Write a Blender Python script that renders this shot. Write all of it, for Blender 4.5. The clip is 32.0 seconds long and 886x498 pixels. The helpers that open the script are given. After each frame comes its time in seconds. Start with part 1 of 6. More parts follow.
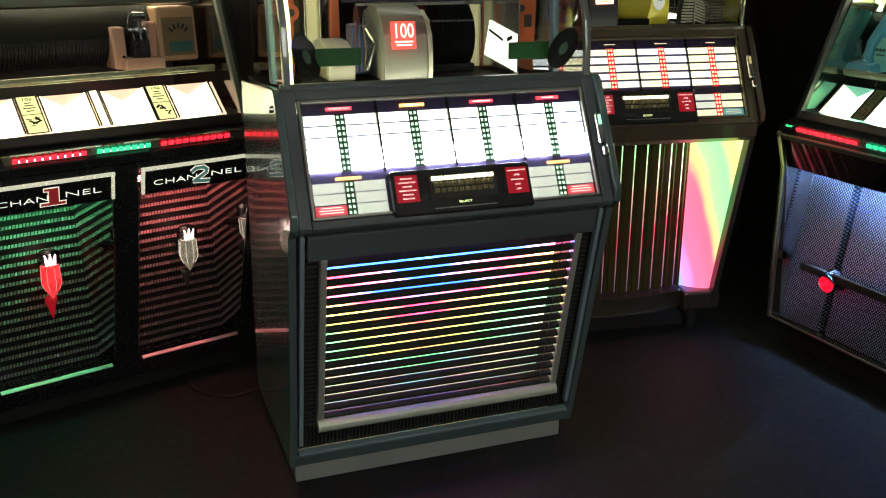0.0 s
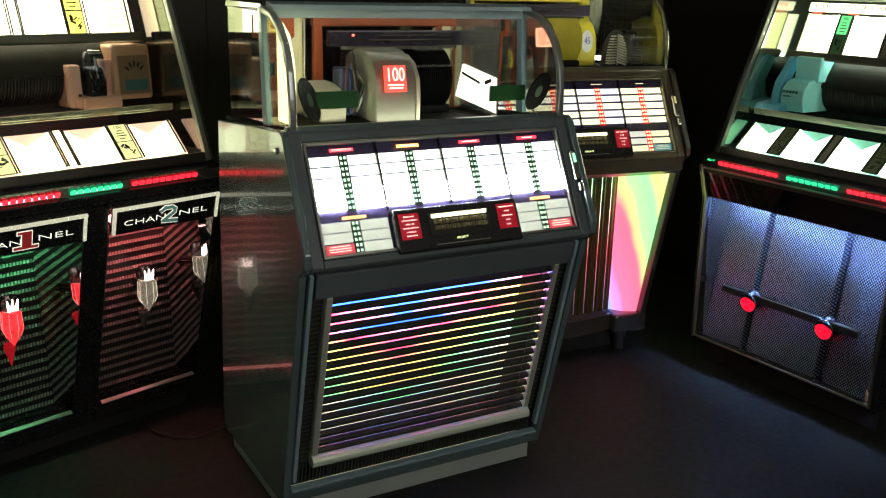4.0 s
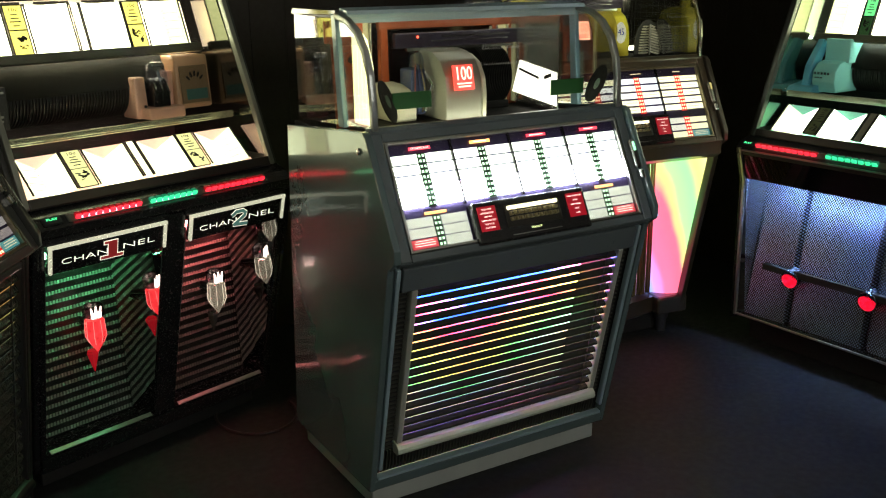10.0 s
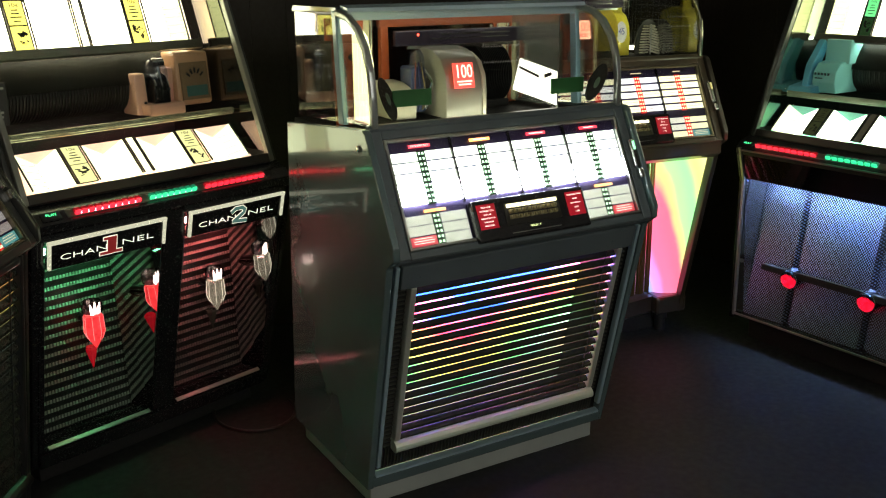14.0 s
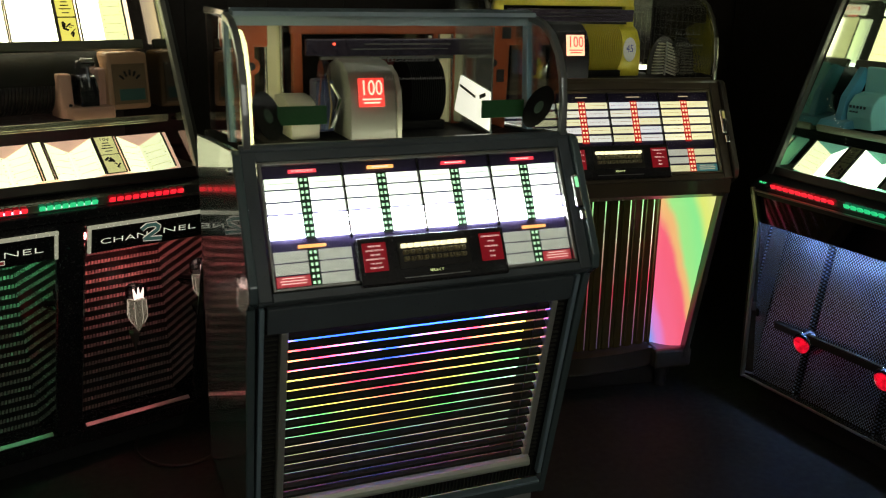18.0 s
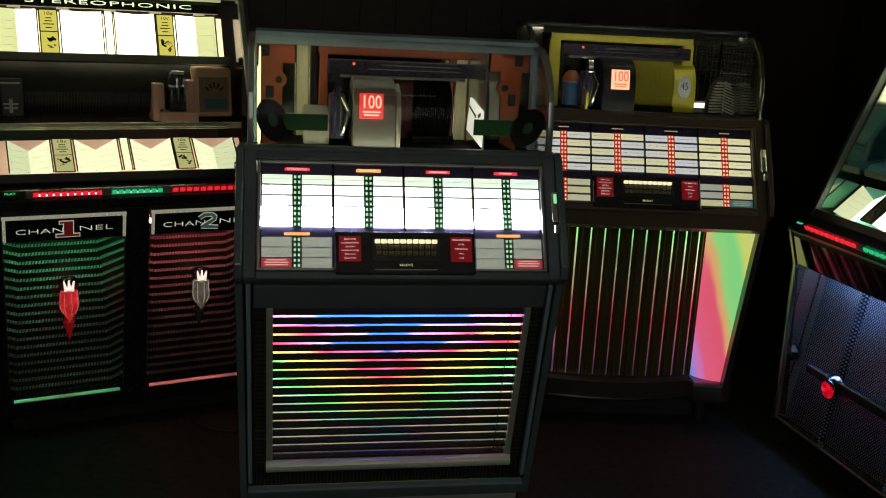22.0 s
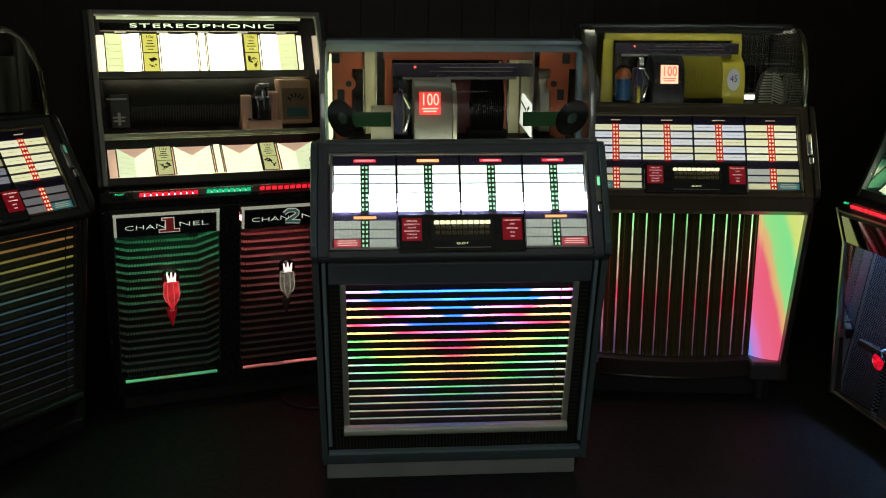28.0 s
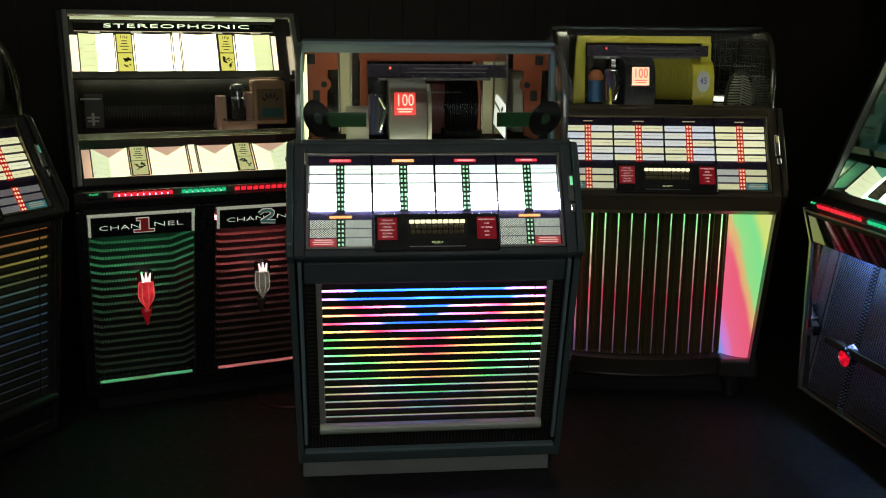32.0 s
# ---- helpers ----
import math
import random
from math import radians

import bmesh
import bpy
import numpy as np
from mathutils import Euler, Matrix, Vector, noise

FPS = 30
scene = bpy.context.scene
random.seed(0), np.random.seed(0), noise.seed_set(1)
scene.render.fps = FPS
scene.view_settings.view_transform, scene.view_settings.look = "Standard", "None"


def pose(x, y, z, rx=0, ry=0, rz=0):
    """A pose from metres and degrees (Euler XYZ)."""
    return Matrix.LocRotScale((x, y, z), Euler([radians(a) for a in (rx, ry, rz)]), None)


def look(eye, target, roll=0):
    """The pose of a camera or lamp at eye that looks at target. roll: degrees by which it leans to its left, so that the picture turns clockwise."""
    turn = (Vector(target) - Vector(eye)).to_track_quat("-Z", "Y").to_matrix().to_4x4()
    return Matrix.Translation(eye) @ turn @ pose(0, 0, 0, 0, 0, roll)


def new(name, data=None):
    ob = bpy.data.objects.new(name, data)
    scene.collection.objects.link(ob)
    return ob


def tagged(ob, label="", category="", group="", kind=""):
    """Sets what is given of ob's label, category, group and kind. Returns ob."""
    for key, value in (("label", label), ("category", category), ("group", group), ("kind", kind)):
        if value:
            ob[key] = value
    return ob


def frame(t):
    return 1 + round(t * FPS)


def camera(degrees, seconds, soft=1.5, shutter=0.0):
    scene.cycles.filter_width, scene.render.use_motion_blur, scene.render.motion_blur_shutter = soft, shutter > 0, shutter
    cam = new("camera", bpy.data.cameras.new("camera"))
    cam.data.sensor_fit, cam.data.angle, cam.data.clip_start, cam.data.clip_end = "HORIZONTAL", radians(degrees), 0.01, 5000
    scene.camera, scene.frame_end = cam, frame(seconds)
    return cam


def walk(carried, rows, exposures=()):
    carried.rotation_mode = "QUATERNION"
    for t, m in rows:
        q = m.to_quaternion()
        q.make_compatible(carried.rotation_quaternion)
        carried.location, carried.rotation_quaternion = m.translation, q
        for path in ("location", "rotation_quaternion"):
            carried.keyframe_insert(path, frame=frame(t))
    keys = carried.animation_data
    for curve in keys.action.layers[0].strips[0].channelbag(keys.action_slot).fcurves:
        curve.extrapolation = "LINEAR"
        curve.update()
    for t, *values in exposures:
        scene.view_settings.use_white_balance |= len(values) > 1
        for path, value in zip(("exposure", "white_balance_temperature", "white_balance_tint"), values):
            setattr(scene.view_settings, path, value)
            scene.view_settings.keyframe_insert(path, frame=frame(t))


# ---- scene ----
cam = camera(50.4, 32.0, soft=1.1, shutter=0.5)
METRES, EYE, TILT, LEAN, TURN = 2.85, 1.40, 0.0, 0.0, -20.9
ROWS = [
    (0.0, 0.0, 0.0, 0.0, 0.04, -17.73, -0.12),
    (0.5, -0.0008, 0.0024, -0.0003, -0.06, -17.67, -0.3),
    (1.0, -0.0123, 0.0047, -0.0008, -0.44, -17.69, -0.12),
    (1.5, -0.0303, 0.0077, -0.0033, -1.58, -17.83, 0.42),
    (2.0, -0.0343, 0.0062, -0.0017, -1.05, -17.47, -2.19),
    (2.5, -0.0631, -0.0094, 0.0009, -0.23, -16.31, -2.43),
    (3.0, -0.1069, -0.0203, 0.0032, -5.29, -16.03, -1.56),
    (3.5, -0.1206, -0.0188, 0.0091, -7.98, -16.16, -1.7),
    (5.5, -0.2121, -0.0391, 0.0206, -12.98, -15.59, 0.29),
    (6.0, -0.2176, -0.0392, 0.0196, -11.43, -16.81, 1.32),
    (6.5, -0.2175, -0.0399, 0.02, -10.96, -17.0, 1.72),
    (7.0, -0.2189, -0.0391, 0.0196, -11.02, -16.83, 1.67),
    (7.5, -0.2207, -0.0361, 0.02, -10.98, -16.82, 1.43),
    (8.0, -0.2216, -0.0352, 0.0199, -11.06, -16.91, 1.28),
    (8.5, -0.2219, -0.0368, 0.0197, -11.11, -17.03, 1.02),
    (9.0, -0.2214, -0.0398, 0.0203, -11.08, -16.88, 0.95),
    (9.5, -0.2213, -0.0416, 0.0207, -11.0, -16.53, 0.78),
    (10.0, -0.2224, -0.0401, 0.0203, -10.82, -16.21, 0.8),
    (10.5, -0.2229, -0.0379, 0.0198, -10.54, -16.05, 0.61),
    (11.0, -0.2226, -0.0373, 0.0197, -10.58, -16.0, 0.66),
    (11.5, -0.2222, -0.0392, 0.0196, -10.82, -15.95, 0.72),
    (12.0, -0.2209, -0.0416, 0.0198, -10.96, -15.94, 0.8),
    (12.5, -0.2204, -0.0441, 0.0198, -10.87, -15.97, 0.55),
    (13.0, -0.2211, -0.0443, 0.0196, -10.85, -16.04, 0.67),
    (13.5, -0.2218, -0.0423, 0.0194, -10.78, -16.13, 0.59),
    (14.0, -0.2221, -0.0406, 0.019, -10.75, -16.25, 0.47),
    (14.5, -0.219, -0.0393, 0.0184, -10.76, -16.41, 0.33),
    (16.5, -0.0976, -0.0096, 0.0179, -4.1, -15.84, -1.06),
    (17.0, -0.0869, 0.0112, 0.0166, -2.94, -15.86, -1.37),
    (17.5, -0.0598, 0.0445, 0.0188, -3.13, -16.38, -1.79),
    (18.0, -0.0129, 0.0562, 0.0173, -2.57, -15.91, -1.16),
    (18.5, 0.0468, 0.0543, 0.0153, 4.21, -16.4, -0.65),
    (19.0, 0.0874, 0.0666, 0.0136, 4.79, -17.01, -0.99),
    (19.5, 0.1149, 0.0883, 0.0155, 6.26, -16.4, -1.53),
    (20.0, 0.1577, 0.0863, 0.0146, 11.69, -16.28, -1.82),
    (20.5, 0.1926, 0.0749, 0.0159, 15.11, -16.44, -2.9),
    (21.0, 0.1891, 0.0539, 0.0164, 14.48, -15.61, -2.9),
    (21.5, 0.1772, 0.0106, 0.0133, 10.95, -14.13, -3.32),
    (22.0, 0.19, -0.0193, 0.0109, 10.57, -13.81, -2.82),
    (22.5, 0.2186, -0.0301, 0.0069, 14.1, -14.14, -2.09),
    (23.0, 0.2345, -0.0443, 0.0049, 16.81, -14.16, -1.81),
    (23.5, 0.226, -0.0596, 0.0032, 14.53, -13.64, -1.42),
    (24.0, 0.2135, -0.074, 0.0007, 11.83, -13.02, -1.02),
    (24.5, 0.2206, -0.0755, 0.0004, 12.18, -13.63, -0.65),
    (25.0, 0.2434, -0.0767, 0.0004, 14.58, -13.65, -0.76),
    (25.5, 0.2588, -0.0835, -0.0012, 16.21, -13.52, -1.08),
    (26.0, 0.2586, -0.0981, -0.0015, 16.49, -13.34, -0.2),
    (26.5, 0.2544, -0.1068, -0.0032, 16.41, -12.97, -0.14),
    (28.5, 0.2491, -0.1083, -0.0043, 15.57, -12.64, -0.13),
    (29.0, 0.2495, -0.1125, -0.0042, 15.27, -12.4, 0.01),
    (29.5, 0.2507, -0.1167, -0.0043, 15.2, -12.2, 0.1),
    (30.0, 0.2509, -0.1185, -0.0045, 15.09, -12.09, 0.03),
    (30.5, 0.2499, -0.1177, -0.0048, 14.87, -12.18, -0.17),
    (31.0, 0.2499, -0.1172, -0.0052, 14.66, -12.35, -0.28),
    (31.5, 0.2504, -0.118, -0.005, 14.45, -12.54, -0.34),
    (32.0, 0.2509, -0.1188, -0.0049, 14.29, -12.63, -0.45),
]
walk(cam, [(t, pose(0, 0, EYE, TILT, LEAN, TURN) @ pose(METRES * x, METRES * y, METRES * z, 90 + pitch, roll, yaw)) for t, x, y, z, yaw, pitch, roll in ROWS],
     [(0.0, 1.60, 6800, 6), (14.5, 1.64, 7000, 6), (17.0, 0.92, 7000, 6), (19.0, 0.38, 7000, 5), (22.0, 0.16, 6900, 5), (26.0, 0.43, 6550, 4), (32.0, 0.41, 6450, 4)])

# ---- world, light and exposure ----
world = bpy.data.worlds.new("world")
scene.world = world
world.use_nodes = True
world.node_tree.nodes["Background"].inputs[0].default_value = (0.02, 0.022, 0.03, 1)
world.node_tree.nodes["Background"].inputs[1].default_value = 0.2

# unseen soft fill lamp, added behind the walk to light the fronts
lamp = bpy.data.lights.new("front fill light", "AREA")
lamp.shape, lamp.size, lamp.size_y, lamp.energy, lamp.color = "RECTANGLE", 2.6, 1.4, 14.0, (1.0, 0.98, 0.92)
lamp_at = new("front_fill_source", lamp)
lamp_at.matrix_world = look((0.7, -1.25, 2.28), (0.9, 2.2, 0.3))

# ---- materials ----
MATS = {}


def nodes_of(name):
    m = bpy.data.materials.new(name)
    m.use_nodes = True
    return m, m.node_tree.nodes, m.node_tree.links, m.node_tree.nodes["Principled BSDF"]


def surface(name, col, rough=0.5, metal=0.0, coat=0.0, var=0.25, scale=6.0, bump=0.0, bscale=150.0, spec=0.5, emit=None, power=0.0):
    """A painted, metal or plastic surface with stains at one scale and grain at another."""
    if name in MATS:
        return MATS[name]
    m, n, l, b = nodes_of(name)
    tc = n.new("ShaderNodeTexCoord")
    big = n.new("ShaderNodeTexNoise"); big.inputs["Scale"].default_value = scale; big.inputs["Detail"].default_value = 5
    fine = n.new("ShaderNodeTexNoise"); fine.inputs["Scale"].default_value = bscale; fine.inputs["Detail"].default_value = 3
    l.new(tc.outputs["Object"], big.inputs["Vector"]); l.new(tc.outputs["Object"], fine.inputs["Vector"])
    mix = n.new("ShaderNodeMix"); mix.data_type = "RGBA"
    mix.inputs[6].default_value = (*[c * (1 - var) for c in col], 1)
    mix.inputs[7].default_value = (*[min(1, c * (1 + var)) for c in col], 1)
    l.new(big.outputs[0], mix.inputs[0]); l.new(mix.outputs[2], b.inputs["Base Color"])
    mr = n.new("ShaderNodeMapRange"); mr.inputs[3].default_value = max(0.02, rough * 0.75); mr.inputs[4].default_value = min(1, rough * 1.3)
    l.new(fine.outputs[0], mr.inputs[0]); l.new(mr.outputs[0], b.inputs["Roughness"])
    b.inputs["Metallic"].default_value = metal
    b.inputs["Coat Weight"].default_value = coat
    b.inputs["Coat Roughness"].default_value = 0.04
    b.inputs["Specular IOR Level"].default_value = spec
    if bump:
        bp = n.new("ShaderNodeBump"); bp.inputs["Strength"].default_value = bump; bp.inputs["Distance"].default_value = 0.002
        l.new(fine.outputs[0], bp.inputs["Height"]); l.new(bp.outputs[0], b.inputs["Normal"])
    if power:
        b.inputs["Emission Color"].default_value = (*(emit or col), 1)
        if var >= 0.4:
            em = n.new("ShaderNodeMapRange"); em.inputs[1].default_value = 0.3; em.inputs[2].default_value = 0.7; em.inputs[3].default_value = power * (1 - var); em.inputs[4].default_value = power * (1 + var)
            l.new(big.outputs[0], em.inputs[0]); l.new(em.outputs[0], b.inputs["Emission Strength"])
        b.inputs["Emission Strength"].default_value = power
    MATS[name] = m
    return m


def glow(name, col, power, var=0.12, scale=9.0):
    """Glowing paper, plastic or tube, lamp or not, with uneven brightness from noise."""
    if name in MATS:
        return MATS[name]
    m, n, l, b = nodes_of(name)
    tc = n.new("ShaderNodeTexCoord")
    nz = n.new("ShaderNodeTexNoise"); nz.inputs["Scale"].default_value = scale; nz.inputs["Detail"].default_value = 3
    l.new(tc.outputs["Object"], nz.inputs["Vector"])
    mr = n.new("ShaderNodeMapRange"); mr.inputs[3].default_value = power * (1 - var); mr.inputs[4].default_value = power * (1 + var)
    l.new(nz.outputs[0], mr.inputs[0]); l.new(mr.outputs[0], b.inputs["Emission Strength"])
    b.inputs["Emission Color"].default_value = (*col, 1)
    b.inputs["Base Color"].default_value = (*[min(0.8, 0.2 + 0.6 * c) for c in col], 1)
    b.inputs["Roughness"].default_value = 0.45
    MATS[name] = m
    return m


def paper(name, tints, power, lines=0.0):
    """Title strips with lamp light put into their emission, each of a slightly different paper."""
    if name in MATS:
        return MATS[name]
    m, n, l, b = nodes_of(name)
    oi = n.new("ShaderNodeObjectInfo")
    cr = n.new("ShaderNodeValToRGB"); cr.color_ramp.interpolation = "CONSTANT"
    while len(cr.color_ramp.elements) < len(tints):
        cr.color_ramp.elements.new(0.5)
    for i, t in enumerate(tints):
        cr.color_ramp.elements[i].position = i / len(tints)
        cr.color_ramp.elements[i].color = (*t, 1)
    l.new(oi.outputs["Random"], cr.inputs[0])
    l.new(cr.outputs[0], b.inputs["Emission Color"]); l.new(cr.outputs[0], b.inputs["Base Color"])
    tc = n.new("ShaderNodeTexCoord")
    nz = n.new("ShaderNodeTexNoise"); nz.inputs["Scale"].default_value = 30
    l.new(tc.outputs["Object"], nz.inputs["Vector"])
    mr = n.new("ShaderNodeMapRange"); mr.inputs[3].default_value = power * 0.8; mr.inputs[4].default_value = power * 1.2
    l.new(nz.outputs[0], mr.inputs[0]); l.new(mr.outputs[0], b.inputs["Emission Strength"])
    b.inputs["Roughness"].default_value = 0.5
    MATS[name] = m
    return m


def maths(n, l, op, a, b=None):
    k = n.new("ShaderNodeMath"); k.operation = op
    for i, v in enumerate((a, b)):
        if v is None:
            continue
        if isinstance(v, (int, float)):
            k.inputs[i].default_value = v
        else:
            l.new(v, k.inputs[i])
    return k.outputs[0]


def glass(name, tint=(1, 1, 1), gloss=0.10, least=0.0, most=0.25):
    """A clear pane: it lets the view through and mirrors a little, more at a slant."""
    if name in MATS:
        return MATS[name]
    m = bpy.data.materials.new(name); m.use_nodes = True
    n, l = m.node_tree.nodes, m.node_tree.links
    n.clear()
    out = n.new("ShaderNodeOutputMaterial"); mx = n.new("ShaderNodeMixShader")
    tr = n.new("ShaderNodeBsdfTransparent"); gl = n.new("ShaderNodeBsdfGlossy")
    tr.inputs[0].default_value = (*tint, 1); gl.inputs["Roughness"].default_value = 0.015
    fr = n.new("ShaderNodeFresnel"); fr.inputs[0].default_value = 1.0 + gloss * 5
    l.new(maths(n, l, "MAXIMUM", maths(n, l, "MINIMUM", fr.outputs[0], most), least), mx.inputs[0]); l.new(tr.outputs[0], mx.inputs[1]); l.new(gl.outputs[0], mx.inputs[2]); l.new(mx.outputs[0], out.inputs[0])
    MATS[name] = m
    return m


def ramp(n, stops, interp="EASE"):
    cr = n.new("ShaderNodeValToRGB"); cr.color_ramp.interpolation = interp
    while len(cr.color_ramp.elements) < len(stops):
        cr.color_ramp.elements.new(0.5)
    for e, (p, c) in zip(cr.color_ramp.elements, stops):
        e.position, e.color = p, (*c, 1)
    return cr


def rainbow(name, stops, ax, az, bx, power, fade, ztop, wob=0.12, mirror=True, shift=0.0, patch=0.0, step=0.0, jump=0.13, sides=0.0):
    """A glowing diffuser that imitates light from turning colour cylinders: hue runs with |x - bx| * ax + (ztop - z) *
    az, brightness fades downwards.
    """
    if name in MATS:
        return MATS[name]
    m, n, l, b = nodes_of(name)
    tc = n.new("ShaderNodeTexCoord"); sx = n.new("ShaderNodeSeparateXYZ")
    l.new(tc.outputs["Object"], sx.inputs[0])
    x = maths(n, l, "SUBTRACT", sx.outputs[0], bx)
    if mirror:
        x = maths(n, l, "ABSOLUTE", x)
    d = maths(n, l, "SUBTRACT", ztop, sx.outputs[2])
    nz = n.new("ShaderNodeTexNoise"); nz.inputs["Scale"].default_value = 7
    l.new(tc.outputs["Object"], nz.inputs["Vector"])
    s = maths(n, l, "ADD", maths(n, l, "MULTIPLY", x, ax), maths(n, l, "MULTIPLY", d, az))
    s = maths(n, l, "ADD", s, maths(n, l, "MULTIPLY", maths(n, l, "SUBTRACT", nz.outputs[0], 0.5), wob))
    if step:
        band = n.new("ShaderNodeTexWhiteNoise"); band.noise_dimensions = "1D"
        l.new(maths(n, l, "FLOOR", maths(n, l, "DIVIDE", d, step)), band.inputs["W"])
        s = maths(n, l, "ADD", s, maths(n, l, "MULTIPLY", maths(n, l, "SUBTRACT", band.outputs["Value"], 0.4), jump))
    s = maths(n, l, "ADD", s, shift)
    cr = ramp(n, stops)
    l.new(s, cr.inputs[0])
    e = maths(n, l, "MULTIPLY", maths(n, l, "POWER", 2.718, maths(n, l, "MULTIPLY", d, -fade)), power)
    if patch:
        pz = n.new("ShaderNodeTexNoise"); pz.inputs["Scale"].default_value = 4.5; pz.inputs["Detail"].default_value = 4
        mv = n.new("ShaderNodeMapping"); mv.inputs["Scale"].default_value = (0.8, 1.0, 3.0)
        l.new(tc.outputs["Object"], mv.inputs[0]); l.new(mv.outputs[0], pz.inputs["Vector"])
        pr = n.new("ShaderNodeMapRange"); pr.inputs[1].default_value = 0.32; pr.inputs[2].default_value = 0.68; pr.inputs[3].default_value = 1 - patch; pr.inputs[4].default_value = 1 + patch
        l.new(pz.outputs[0], pr.inputs[0])
        e = maths(n, l, "MULTIPLY", e, pr.outputs[0])
    if sides:
        e = maths(n, l, "MULTIPLY", e, maths(n, l, "ADD", 1 - sides, maths(n, l, "MULTIPLY", maths(n, l, "POWER", maths(n, l, "DIVIDE", x, 0.3), 2.0), sides)))
    l.new(cr.outputs[0], b.inputs["Emission Color"]); l.new(e, b.inputs["Emission Strength"])
    b.inputs["Base Color"].default_value = (0.25, 0.25, 0.25, 1)
    b.inputs["Roughness"].default_value = 0.3
    MATS[name] = m
    return m


def perforated(name, col, cell, hole=0.32, rough=0.35, lit=0.0, flat=False, metal=0.6):
    """Punched sheet metal: round dark holes in bright metal; lit makes the metal glow."""
    if name in MATS:
        return MATS[name]
    m, n, l, b = nodes_of(name)
    tc = n.new("ShaderNodeTexCoord"); sx = n.new("ShaderNodeSeparateXYZ")
    l.new(tc.outputs["Object"], sx.inputs[0])
    u, v = maths(n, l, "DIVIDE", sx.outputs[0], cell[0]), maths(n, l, "DIVIDE", sx.outputs[1 if flat else 2], cell[1])
    near = None
    for o in (0.0, 0.5):
        du = maths(n, l, "SUBTRACT", maths(n, l, "FRACT", maths(n, l, "ADD", u, 50 + o)), 0.5)
        dv = maths(n, l, "MULTIPLY", maths(n, l, "SUBTRACT", maths(n, l, "FRACT", maths(n, l, "ADD", v, 50 + o)), 0.5), cell[1] / cell[0])
        d = maths(n, l, "SQRT", maths(n, l, "ADD", maths(n, l, "MULTIPLY", du, du), maths(n, l, "MULTIPLY", dv, dv)))
        near = d if near is None else maths(n, l, "MINIMUM", near, d)
    gt = maths(n, l, "GREATER_THAN", near, hole)
    mix = n.new("ShaderNodeMix"); mix.data_type = "RGBA"
    mix.inputs[6].default_value = (0.004, 0.004, 0.005, 1); mix.inputs[7].default_value = (*col, 1)
    l.new(gt, mix.inputs[0]); l.new(mix.outputs[2], b.inputs["Base Color"])
    b.inputs["Roughness"].default_value = rough
    if lit:
        l.new(mix.outputs[2], b.inputs["Emission Color"]); b.inputs["Emission Strength"].default_value = lit
    l.new(maths(n, l, "MULTIPLY", gt, metal), b.inputs["Metallic"])
    bp = n.new("ShaderNodeBump"); bp.inputs["Strength"].default_value = 0.5; bp.inputs["Distance"].default_value = 0.001
    l.new(gt, bp.inputs["Height"]); l.new(bp.outputs[0], b.inputs["Normal"])
    MATS[name] = m
    return m


CHROME = surface("chrome", (0.62, 0.63, 0.62), 0.12, 1.0, var=0.08, bscale=60)
STEEL = surface("brushed steel", (0.42, 0.43, 0.40), 0.32, 1.0, var=0.15)
BLACK = surface("black lacquer", (0.012, 0.012, 0.014), 0.25, coat=0.5, var=0.3)
MATT = surface("matt black", (0.012, 0.012, 0.013), 0.6, var=0.3, bump=0.2)
MIRROR = surface("mirror", (0.72, 0.74, 0.74), 0.03, 1.0, var=0.03)
GLASS = glass("clear glass", (0.97, 0.98, 0.97), 0.030, 0.0, 0.10)
ENDGLASS = glass("half-mirrored end glass", (0.92, 0.93, 0.92), 0.09, 0.20, 0.50)
DEEP = surface("dull black paint", (0.006, 0.006, 0.006), 0.7, var=0.3, spec=0.12)
BLUEGREY = surface("blue-grey enamel", (0.120, 0.175, 0.185), 0.22, metal=0.2, coat=0.7, var=0.18, scale=4, spec=0.6)
PALEBLUE = surface("pale blue enamel", (0.30, 0.42, 0.48), 0.3, metal=0.2, coat=0.4, var=0.12)
BASEGREY = surface("grey plinth paint", (0.34, 0.37, 0.36), 0.5, var=0.2)
REDPLATE = surface("red plate", (0.30, 0.006, 0.018), 0.4, var=0.1, emit=(0.60, 0.005, 0.025), power=0.13)
PLATETEXT = glow("plate lettering", (1, 0.75, 0.7), 0.55)

# ---- mesh helpers ----


def box(bm, c, s, m=None, bevel=0.0, top=None):
    """A box with centre c and size s; top=(fx, fy) narrows its upper end."""
    vs = bmesh.ops.create_cube(bm, size=1.0)["verts"]
    for v in vs:
        f = top if top and v.co.z > 0 else (1, 1)
        v.co = Vector((v.co.x * s[0] * f[0], v.co.y * s[1] * f[1], v.co.z * s[2]))
    if bevel:
        es = list({e for v in vs for e in v.link_edges})
        r = bmesh.ops.bevel(bm, geom=es, offset=bevel, segments=2, affect="EDGES", profile=0.5)
        vs = list({v for v in r["verts"]} | {v for v in vs if v.is_valid})
    mm = Matrix.Translation(c) if m is None else Matrix.Translation(c) @ m.to_4x4()
    bmesh.ops.transform(bm, matrix=mm, verts=[v for v in vs if v.is_valid])
    return bm


